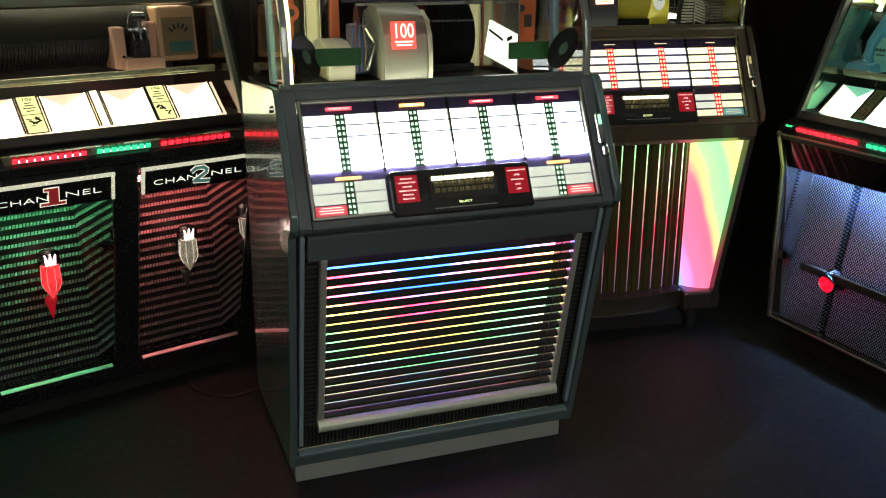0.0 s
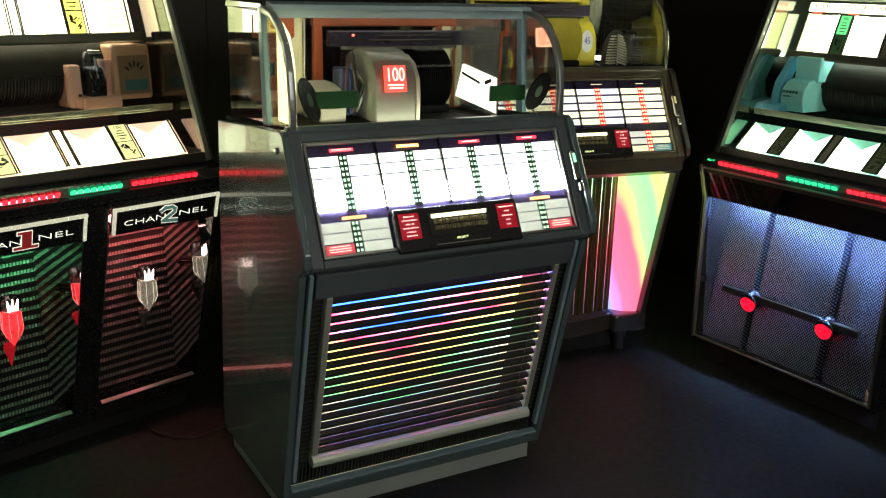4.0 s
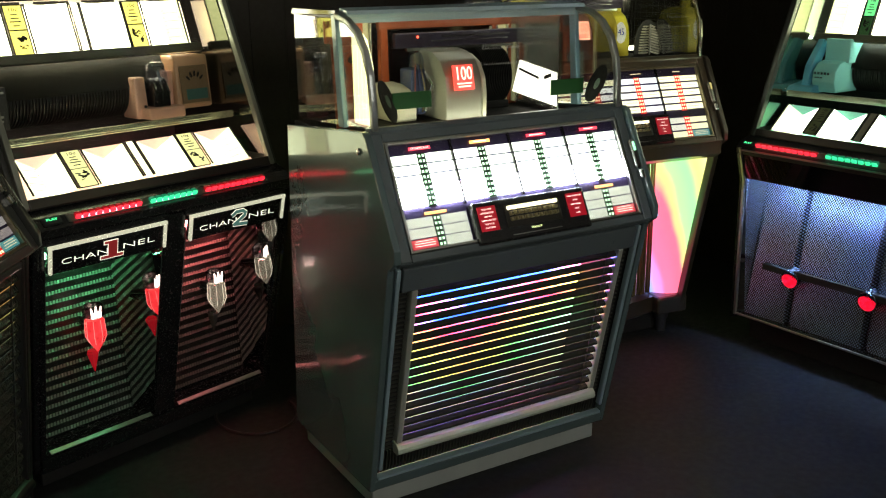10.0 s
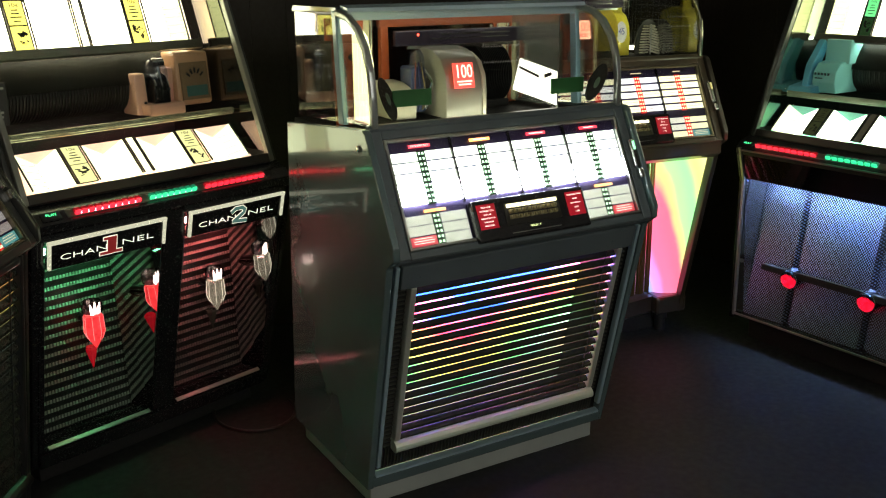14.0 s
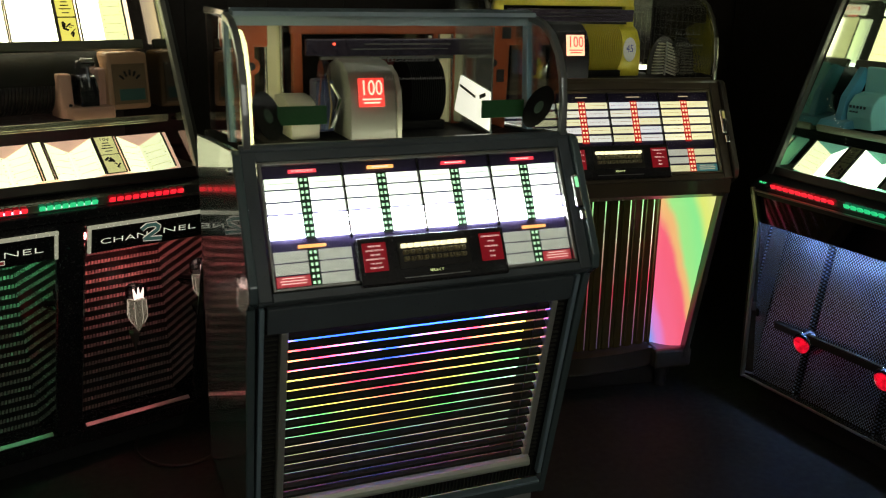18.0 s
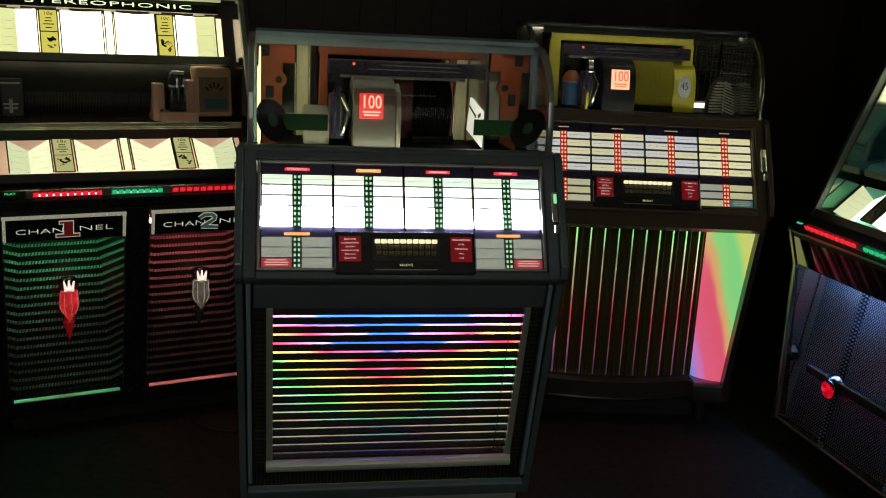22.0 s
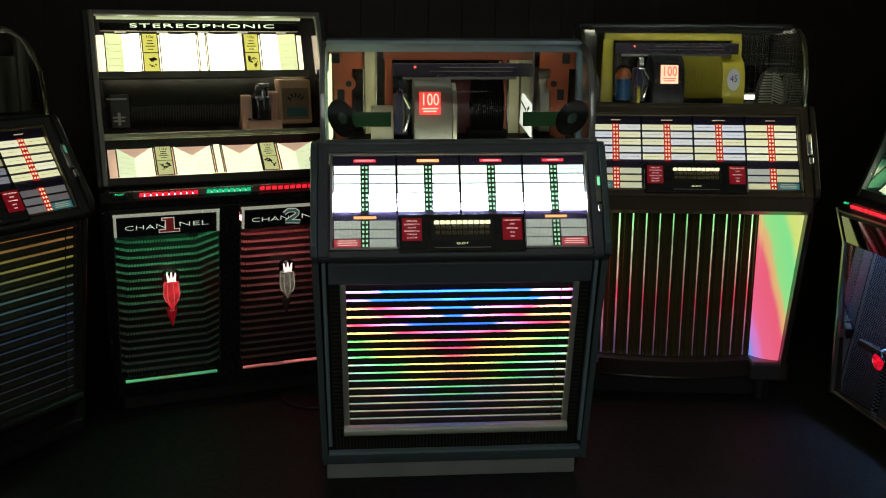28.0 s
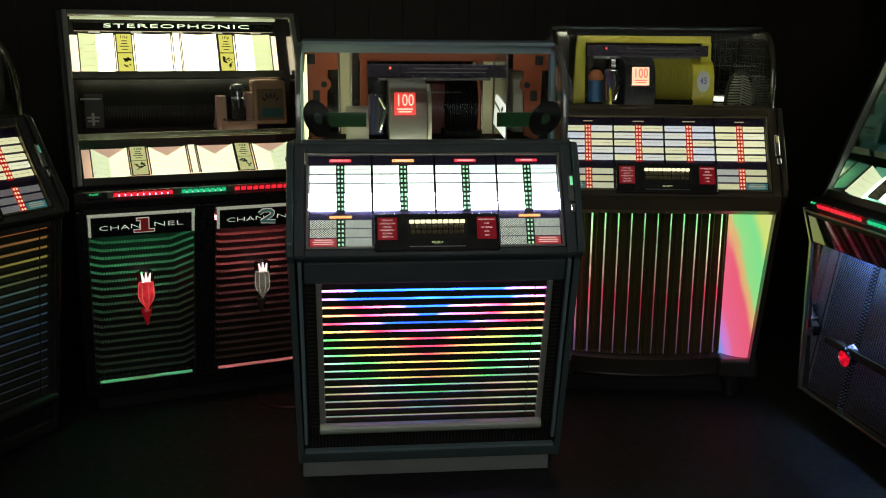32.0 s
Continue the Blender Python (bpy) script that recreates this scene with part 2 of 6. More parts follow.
def prism(bm, prof, u0, u1, bevel=0.0, axis="x"):
    """A profile of (depth, height) points drawn out along the width from u0 to u1."""
    a = [bm.verts.new((u0, p, q) if axis == "x" else (p, q, u0)) for p, q in prof]
    b = [bm.verts.new((u1, p, q) if axis == "x" else (p, q, u1)) for p, q in prof]
    n = len(prof)
    fs = [bm.faces.new(a[::-1]), bm.faces.new(b)]
    for i in range(n):
        fs.append(bm.faces.new((a[i], a[(i + 1) % n], b[(i + 1) % n], b[i])))
    bmesh.ops.recalc_face_normals(bm, faces=fs)
    if bevel:
        bmesh.ops.bevel(bm, geom=list({e for f in fs for e in f.edges}), offset=bevel, segments=2, affect="EDGES", profile=0.5)
    return bm


def rod(bm, p, q, r, seg=16, r2=None):
    p, q = Vector(p), Vector(q)
    m = Matrix.Translation((p + q) / 2) @ (q - p).to_track_quat("Z", "Y").to_matrix().to_4x4()
    bmesh.ops.create_cone(bm, cap_ends=True, segments=seg, radius1=r, radius2=r if r2 is None else r2, depth=(q - p).length, matrix=m)
    return bm


def sheet(bm, path, u0, u1, thick):
    """A bent sheet: the (depth, height) path drawn out along the width, with a thickness."""
    pts = [Vector(p) for p in path]
    off = []
    for i, p in enumerate(pts):
        d = (pts[min(i + 1, len(pts) - 1)] - pts[max(i - 1, 0)]).normalized()
        off.append(p + Vector((d.y, -d.x)) * thick)
    return prism(bm, [tuple(p) for p in pts] + [tuple(p) for p in off[::-1]], u0, u1)


def lathe(bm, prof, seg=20, m=None):
    """A turned shape from (radius, height) points about z."""
    rings = []
    vs = []
    for r, z in prof:
        ring = [bm.verts.new((r * math.cos(2 * math.pi * k / seg), r * math.sin(2 * math.pi * k / seg), z)) for k in range(seg)]
        rings.append(ring); vs += ring
    for a, b in zip(rings, rings[1:]):
        for k in range(seg):
            bm.faces.new((a[k], a[(k + 1) % seg], b[(k + 1) % seg], b[k]))
    bm.faces.new(rings[0][::-1]); bm.faces.new(rings[-1])
    if m is not None:
        bmesh.ops.transform(bm, matrix=m, verts=vs)
    return bm


def nb():
    return bmesh.new()


def data_of(name, bm, mat, smooth=False):
    me = bpy.data.meshes.new(name)
    bmesh.ops.recalc_face_normals(bm, faces=bm.faces)
    bm.to_mesh(me); bm.free()
    me.materials.append(mat)
    if smooth:
        for p in me.polygons:
            p.use_smooth = True
        me.set_sharp_from_angle(angle=radians(35))
    return me


def part(name, bm, mat, parent, label="", m=None, smooth=False):
    """Links a bmesh (or a mesh that is shared) as one object under a thing or a part."""
    me = bm if isinstance(bm, bpy.types.Mesh) else data_of(name, bm, mat, smooth)
    ob = new(name, me)
    ob.parent = parent
    if m is not None:
        ob.matrix_local = m
    if label:
        ob["label"] = label
    return ob


LETTERS = {}


def words(text, height, mat, extrude=0.0006, width=None, slant=0.0, spacing=1.0, thin=0.0):
    """Lettering as a mesh in the x-y plane, centred, with the built-in font."""
    kept = (text, height, mat.name, extrude, width, slant, spacing, thin)
    if kept in LETTERS:
        return LETTERS[kept]
    cu = bpy.data.curves.new("lettering", "FONT")
    cu.body, cu.size, cu.extrude, cu.align_x, cu.align_y = text, height / 0.7, extrude, "CENTER", "CENTER"
    cu.shear, cu.space_character, cu.resolution_u, cu.offset = slant, spacing, 3, -thin * height
    ob = new("lettering", cu)
    me = bpy.data.meshes.new_from_object(ob.evaluated_get(bpy.context.evaluated_depsgraph_get()))
    bpy.data.objects.remove(ob)
    if width:
        xs = [v.co.x for v in me.vertices]
        f = width / (max(xs) - min(xs))
        me.transform(Matrix.Diagonal((f, 1, 1, 1)))
    me.materials.clear(); me.materials.append(mat)
    LETTERS[kept] = me
    return me


def thing(name, label, category, m, group=""):
    return tagged(place(new(name), m), label, category, group)


def place(ob, m):
    ob.matrix_world = m
    return ob


def slope(v0, z0, v1, z1):
    """A frame on a sloping front: x along the width, y up the slope from (v0, z0), z out towards the viewer."""
    e = Vector((0, v1 - v0, z1 - z0)).normalized()
    x = Vector((1, 0, 0))
    n = x.cross(e)
    m = Matrix((x, e, n)).transposed().to_4x4()
    m.translation = (0, v0, z0)
    return m


def at(m, x, y, z=0.0, rot=0.0):
    return m @ Matrix.Translation((x, y, z)) @ Matrix.Rotation(rot, 4, "Z")


def structure(name, bm, mat, label="", category=""):
    ob = new(name, data_of(name, bm, mat))
    return tagged(ob, label, category, "", "structure")


# ---- the room ----
FLOORMAT = surface("dark grey floor paint", (0.019, 0.020, 0.0205), 0.62, coat=0.0, spec=0.25, var=0.35, scale=2.2, bump=0.25, bscale=40)
WALLMAT = surface("brown stained panelling", (0.0145, 0.0088, 0.0040), 0.6, var=0.4, scale=3, bump=0.3, bscale=60)
# ceiling, south and west walls are unseen, kept pale to bounce light
CEILMAT = surface("white ceiling paint", (0.74, 0.73, 0.70), 0.8, var=0.06)
PLASTER = surface("pale wall paint", (0.76, 0.74, 0.70), 0.8, var=0.06, bump=0.2)
XL, XR, YB, YF, ZC = -2.0, 3.05, 3.75, -1.6, 2.35
structure("floor", box(nb(), ((XL + XR) / 2, (YB + YF) / 2, -0.05), (XR - XL + 0.4, YB - YF + 0.4, 0.1)), FLOORMAT, "dark grey painted floor with a dull sheen", "floor")
structure("ceiling", box(nb(), ((XL + XR) / 2, (YB + YF) / 2, ZC + 0.05), (XR - XL + 0.4, YB - YF + 0.4, 0.1)), CEILMAT, "unseen ceiling, white to bounce light", "ceiling")
WALL_N = structure("wall_north", box(nb(), ((XL + XR) / 2, YB + 0.06, ZC / 2), (XR - XL + 0.3, 0.1, ZC - 0.004)), WALLMAT, "dark brown wooden panelled wall", "wall")
WALL_E = structure("wall_east", box(nb(), (XR + 0.06, (YB + YF) / 2, ZC / 2), (0.1, YB - YF, ZC - 0.004)), WALLMAT, "dark brown wooden panelled wall", "wall")
structure("wall_west", box(nb(), (XL - 0.05, (YB + YF) / 2, ZC / 2), (0.1, YB - YF, ZC - 0.004)), PLASTER, "unseen wall, pale to bounce light", "wall")
structure("wall_south", box(nb(), ((XL + XR) / 2, YF - 0.05, ZC / 2), (XR - XL, 0.1, ZC - 0.004)), PLASTER, "unseen wall, pale to bounce light", "wall")

# ---- dome-topped jukeboxes ----
STRIP_W, STRIP_H = 0.076, 0.0262


def title_panel(root, pm, st):
    """The lit selection panel on the sloping head: columns of title strips, number blocks, header plates and the key bank."""
    half, length = 0.3675, 0.275
    part("panel_back", box(nb(), (0, length / 2, -0.012), (2 * half + 0.01, length + 0.01, 0.006)), st["panel"], root, m=pm)
    gap = st.get("strip_gap", 0.0018)
    cream = data_of("title_strip", box(nb(), (0, 0, 0), (STRIP_W, STRIP_H - gap, 0.0016), bevel=0.0005), st.get("cream_strip", st["strip"]))
    strip = data_of("title_strip", box(nb(), (0, 0, 0), (STRIP_W, STRIP_H - gap, 0.0016), bevel=0.0005), st["strip"])
    low = data_of("title_strip", box(nb(), (0, 0, 0), (STRIP_W, STRIP_H - gap, 0.0016), bevel=0.0005), st["low_strip"])
    hot = data_of("title_strip", box(nb(), (0, 0, 0), (STRIP_W, STRIP_H - gap, 0.0016), bevel=0.0005), st["hot_strip"])
    mid = data_of("title_strip", box(nb(), (0, 0, 0), (STRIP_W, STRIP_H - gap, 0.0016), bevel=0.0005), st["mid_strip"])
    rows = [(length - 0.041 - r * 0.0281, r) for r in range(5)]
    lower = [(0.0685 - r * 0.0272, r) for r in range(3)]
    for c in range(4):
        cx = -half + 0.092 + c * 0.1838
        for y, r in rows:
            for s in (-1, 1):
                part("title_strip", cream if (c == 3 and "cream_strip" in st) else (hot if r > 2 else (mid if r else strip)), None, root, m=at(pm, cx + s * 0.0505, y, -0.004))
        num = nb()
        box(num, (0, length - 0.0975, -0.006), (0.023, 0.142, 0.003))
        part("number_column", num, st["number_back"], root, m=at(pm, cx, 0))
        sq = nb()
        for y, r in rows:
            for k in (-1, 1):
                for s in (-1, 1):
                    box(sq, (s * 0.0052, y + k * 0.0068, -0.0035), (0.0052, 0.0066, 0.0015))
        part("selection_numbers", sq, st["number"], root, m=at(pm, cx, 0))
        part("header_plate", box(nb(), (0, 0, 0), (0.064, 0.0085, 0.002), bevel=0.0006), st["heads"][c], root, m=at(pm, cx, length - 0.014, -0.003))
        if st["head_words"][c]:
            part("header_lettering", words(st["head_words"][c], 0.0048, st["head_ink"], 0.0003), None, root, m=at(pm, cx, length - 0.014, -0.0012))
        else:
            part("header_print", box(nb(), (0, 0, 0), (0.034 + 0.006 * (c % 3), 0.0030, 0.0006)), st["head_ink"], root, m=at(pm, cx, length - 0.014, -0.0012))
        bars = nb()
        for y, r in rows:
            for s in (-1, 1):
                box(bars, (s * 0.0505, y, -0.0026), (STRIP_W * 0.82, 0.0007, 0.0008))
        part("strip_print", bars, st["print"], root, m=at(pm, cx, 0))
        if c in (0, 3):
            for y, r in lower:
                for s in (-1, 1):
                    last = r == 2 and s == (-1 if c == 0 else 1)
                    me = st["corner_mesh"] if last else low
                    part("price_plate" if last else "title_strip", me, None, root, m=at(pm, cx + s * 0.0505, y, -0.004))
            part("number_column", box(nb(), (0, 0.0415, -0.006), (0.023, 0.083, 0.003)), st["number_back"], root, m=at(pm, cx, 0))
            sq = nb()
            for y, r in lower:
                for k in (-1, 1):
                    for s in (-1, 1):
                        box(sq, (s * 0.0052, y + k * 0.0068, -0.0035), (0.0052, 0.0066, 0.0015))
            part("selection_numbers", sq, st["number"], root, m=at(pm, cx, 0))
            part("header_plate", box(nb(), (0, 0, 0), (0.064, 0.0075, 0.002), bevel=0.0006), st["low_head"], root, m=at(pm, cx, 0.0895, -0.003))
            ink = nb()
            sx = cx + (-1 if c == 0 else 1) * 0.0505
            for i, wd in enumerate((0.050, 0.060, 0.056)):
                box(ink, (sx, 0.0215 - i * 0.0062, -0.0025), (wd, 0.0018, 0.0008))
            part("plate_print", ink, st["head_ink"], root, m=pm)
    for x in (-0.1838, 0.0, 0.1838):
        y0 = 0.099
        part("divider", box(nb(), (x, (y0 + length) / 2, -0.002), (0.005, length - y0, 0.009)), BLACK, root, m=pm)
    fr = nb()
    for x in (-half - 0.004, half + 0.004):
        box(fr, (x, length / 2, 0), (0.008, length + 0.016, 0.014), bevel=0.002)
    box(fr, (0, length + 0.004, 0), (2 * half, 0.008, 0.014), bevel=0.002)
    box(fr, (-0.276, -0.004, 0), (0.19, 0.008, 0.014), bevel=0.002)
    box(fr, (0.276, -0.004, 0), (0.19, 0.008, 0.014), bevel=0.002)
    part("panel_trim", fr, st["trim"], root, "bright metal trim round the titles", pm)
    pane = part("panel_glass", box(nb(), (0, length / 2, 0.005), (2 * half - 0.002, length - 0.002, 0.002)), GLASS, root, "clear glass", pm)
    pane.visible_shadow = False
    # key bank
    kb = part("key_bank", box(nb(), (0, 0.036, 0.004), (0.362, 0.112, 0.034), bevel=0.005), st["keybox"], root, "black selector housing", pm)
    for s in (-1, 1):
        pl = part("instruction_plate", box(nb(), (0, 0, 0), (0.056, 0.066, 0.003), bevel=0.001), REDPLATE, kb, "red instruction plate", at(Matrix(), s * 0.143, 0.046, 0.0225))
        lines = ("PRESS ONE", "LETTER BUTTON", "AND ONE", "NUMBER BUTTON", "FOR EACH", "SELECTION") if s < 0 else ("MAKE SELECTION", "AFTER", "DEPOSITING", "EACH", "COIN")
        for i, line in enumerate(lines):
            part("plate_lettering", words(line, 0.0038, PLATETEXT, 0.0003, 0.0034 * len(line) - 0.001), None, pl, line, at(Matrix(), 0, 0.0245 - i * (0.0098 if s < 0 else 0.0118), 0.0018))
    well = part("key_well", box(nb(), (0, 0.044, 0.0215), (0.176, 0.060, 0.004), bevel=0.001), st["keywell"], kb)
    key = data_of("key", box(nb(), (0, 0, 0), (0.0148, 0.011, 0.010), bevel=0.002, top=(0.85, 0.8)), st["light_key"])
    dark = data_of("key", box(nb(), (0, 0, 0), (0.0138, 0.0125, 0.012), bevel=0.002, top=(0.8, 0.7)), st["dark_key"])
    for k in range(10):
        part("key", key, None, kb, m=at(Matrix(), (k - 4.5) * 0.0163, 0.0655, 0.026))
        for r in range(2):
            part("key", dark, None, kb, m=at(Matrix(), (k - 4.5) * 0.0156, 0.0500 - r * 0.0150, 0.026))
    for r, row in enumerate(("ABCDEFGHJK", "1234567890")):
        for k, sign in enumerate(row):
            part("key_letter", words(sign, 0.0066, st["key_ink"], 0.0003, thin=-0.02), None, kb, m=at(Matrix(), (k - 4.5) * 0.0156, 0.0500 - r * 0.0150, 0.0324))
    part("select_lettering", words("SELECT", 0.0055, st["select"], 0.0004, 0.034), None, kb, "SELECT lettering", at(Matrix(), 0.0, 0.0045, 0.0215))
    part("key_trim", box(nb(), (0, -0.0075, 0.022), (0.160, 0.0028, 0.002)), CHROME, kb)


def coin_slot(root, pm, x, y, lamp):
    b = nb()
    box(b, (x, y, 0.012), (0.020, 0.085, 0.018), bevel=0.005)
    box(b, (x + 0.002, y - 0.062, 0.014), (0.016, 0.028, 0.024), bevel=0.005)
    part("coin_slot", b, CHROME, root, "chrome coin entry", pm)
    part("coin_light", box(nb(), (x, y + 0.022, 0.022), (0.008, 0.026, 0.003), bevel=0.001), lamp, root, "glowing coin window", pm)


def record(bm, c, r, t, axis=(1, 0, 0)):
    a = Vector(axis).normalized() * t / 2
    rod(bm, Vector(c) - a, Vector(c) + a, r, 40)
    return bm


def jukebox_shell(root, st, dz):
    """Side panels, head, deck and dome of a dome-topped jukebox."""
    Z = lambda z: z + dz
    hw = 0.43
    low, deep = st.get("side_low", 0.085), st.get("side_deep", 0.668)
    side = [(deep, low), (0.650 if deep > 0.67 else 0.668, Z(1.045)), (0.30, Z(1.075)), (0.145, Z(1.086)), (0.128, Z(1.075)), (-0.008, Z(0.815)), (-0.008, Z(0.780)), (0.030, Z(0.752)), (st.get("foot", 0.187) + (0.085 - low) * 0.235, low)]
    for s in (-1, 1):
        b = prism(nb(), side, s * (hw - 0.020), s * hw, bevel=0.004)
        for v in b.verts:
            k = max(0.0, 1 - v.co.z / Z(0.75)) * st.get("taper", 0.014)
            v.co.x -= math.copysign(k, v.co.x)
        part("side_panel", b, st["body"], root, m=None)
    inner = hw - 0.0205
    part("back_panel", box(nb(), (0, 0.638, Z(0.56)), (2 * inner, 0.012, Z(0.95))), MATT, root)
    # head: frame round the title panel
    pm = slope(0.012, Z(0.802), 0.137, Z(1.047))
    head = nb()
    L = 0.275
    for s in (-1, 1):
        box(head, (s * (0.3785 + inner) / 2, L / 2 + 0.002, -0.004), (inner - 0.3785, L + 0.060, 0.022), bevel=0.003)
    box(head, (0, L + 0.0205, -0.004), (2 * 0.3785, 0.023, 0.022), bevel=0.003)
    box(head, (0, -0.0195, -0.004), (2 * 0.3785, 0.021, 0.022), bevel=0.003)
    part("head_frame", head, st["head"], root, m=pm)
    zu = st["under"]
    part("head_underside", prism(nb(), [(0.000 + 0.05 * (Z(0.772) - zu), zu), (0.000, Z(0.782)), (0.035, Z(0.782)), (0.200, Z(0.775)), (0.200, zu - 0.018), (0.040, zu - 0.020)], -inner, inner, bevel=0.003), st["head"], root)
    part("deck", prism(nb(), [(0.226, Z(1.056)), (0.640, Z(1.056)), (0.640, Z(1.043)), (0.226, Z(1.043))] if st.get("trough") else [(0.150, Z(1.083)), (0.640, Z(1.060)), (0.640, Z(1.045)), (0.150, Z(1.060))], -inner, inner), st["deck"], root)
    if st.get("trough"):
        part("lamp_trough", prism(nb(), [(0.158, Z(1.018)), (0.158, Z(1.021)), (0.223, Z(1.021)), (0.223, Z(1.054)), (0.2255, Z(1.054)), (0.2255, Z(1.018))], -inner, inner), st["trough"], root, "white lamp trough behind the head")
        part("head_rim", prism(nb(), [(0.146, Z(1.066)), (0.144, Z(1.084)), (0.150, Z(1.093)), (0.166, Z(1.093)), (0.170, Z(1.080)), (0.160, Z(1.060))], -inner, inner, bevel=0.002), st["head"], root, "rounded rim along the head's top")
    title_panel(root, pm, st)
    coin_slot(root, pm, 0.402, 0.165, st["coin"])
    return pm, Z


def dome(root, st, Z, posts=True):
    """The glass dome: curved front pane, arched end frames, end panes and the top bar."""
    arc = [(0.140, Z(1.085)), (0.142, Z(1.16)), (0.152, Z(1.225)), (0.178, Z(1.285)), (0.220, Z(1.330)), (0.275, Z(1.358)), (0.345, Z(1.370))]
    dw = 0.398
    front = part("dome_glass", sheet(nb(), arc, -dw + 0.012, dw - 0.012, -0.003), GLASS, root, "curved clear glass front", smooth=True)
    front.visible_shadow = False
    top = part("dome_top", prism(nb(), [(0.345, Z(1.362)), (0.345, Z(1.376)), (0.636, Z(1.376)), (0.648, Z(1.366)), (0.648, Z(1.357))], -dw, dw, bevel=0.002), st["dome_top"], root)
    part("top_bar", prism(nb(), [(0.296, Z(1.3635)), (0.300, Z(1.374)), (0.345, Z(1.381)), (0.349, Z(1.340)), (0.343, Z(1.340)), (0.341, Z(1.366))], -dw + 0.012, dw - 0.012, bevel=0.001), st["top_bar"], root, "pale metal bar along the dome's top")
    for s in (-1, 1):
        outer = arc
        b = nb()
        pts = [Vector(p) for p in arc]
        off = []
        for i, p in enumerate(pts):
            d = (pts[min(i + 1, len(pts) - 1)] - pts[max(i - 1, 0)]).normalized()
            off.append(p + Vector((d.y, -d.x)) * 0.017)
        prism(b, [tuple(p) for p in pts] + [tuple(p) for p in off[::-1]], s * (dw - 0.012), s * (dw + 0.004), bevel=0.002)
        part("dome_arch", b, st["arch"], root, "bent bright metal arch", smooth=True)
        if posts:
            part("dome_post", prism(nb(), [(0.318, Z(1.073)), (0.345, Z(1.366)), (0.372, Z(1.366)), (0.352, Z(1.071))], s * (dw - 0.014), s * (dw + 0.002), bevel=0.003), st["post"], root, "blue metal post")
        pa = part("dome_end_glass", prism(nb(), [tuple(p) for p in off] + [(0.640, Z(1.358)), (0.640, Z(1.063)), (0.160, Z(1.085))], s * (dw - 0.007), s * (dw - 0.004)), ENDGLASS, root, "half-mirrored glass end")
        pa.visible_shadow = False
    return arc


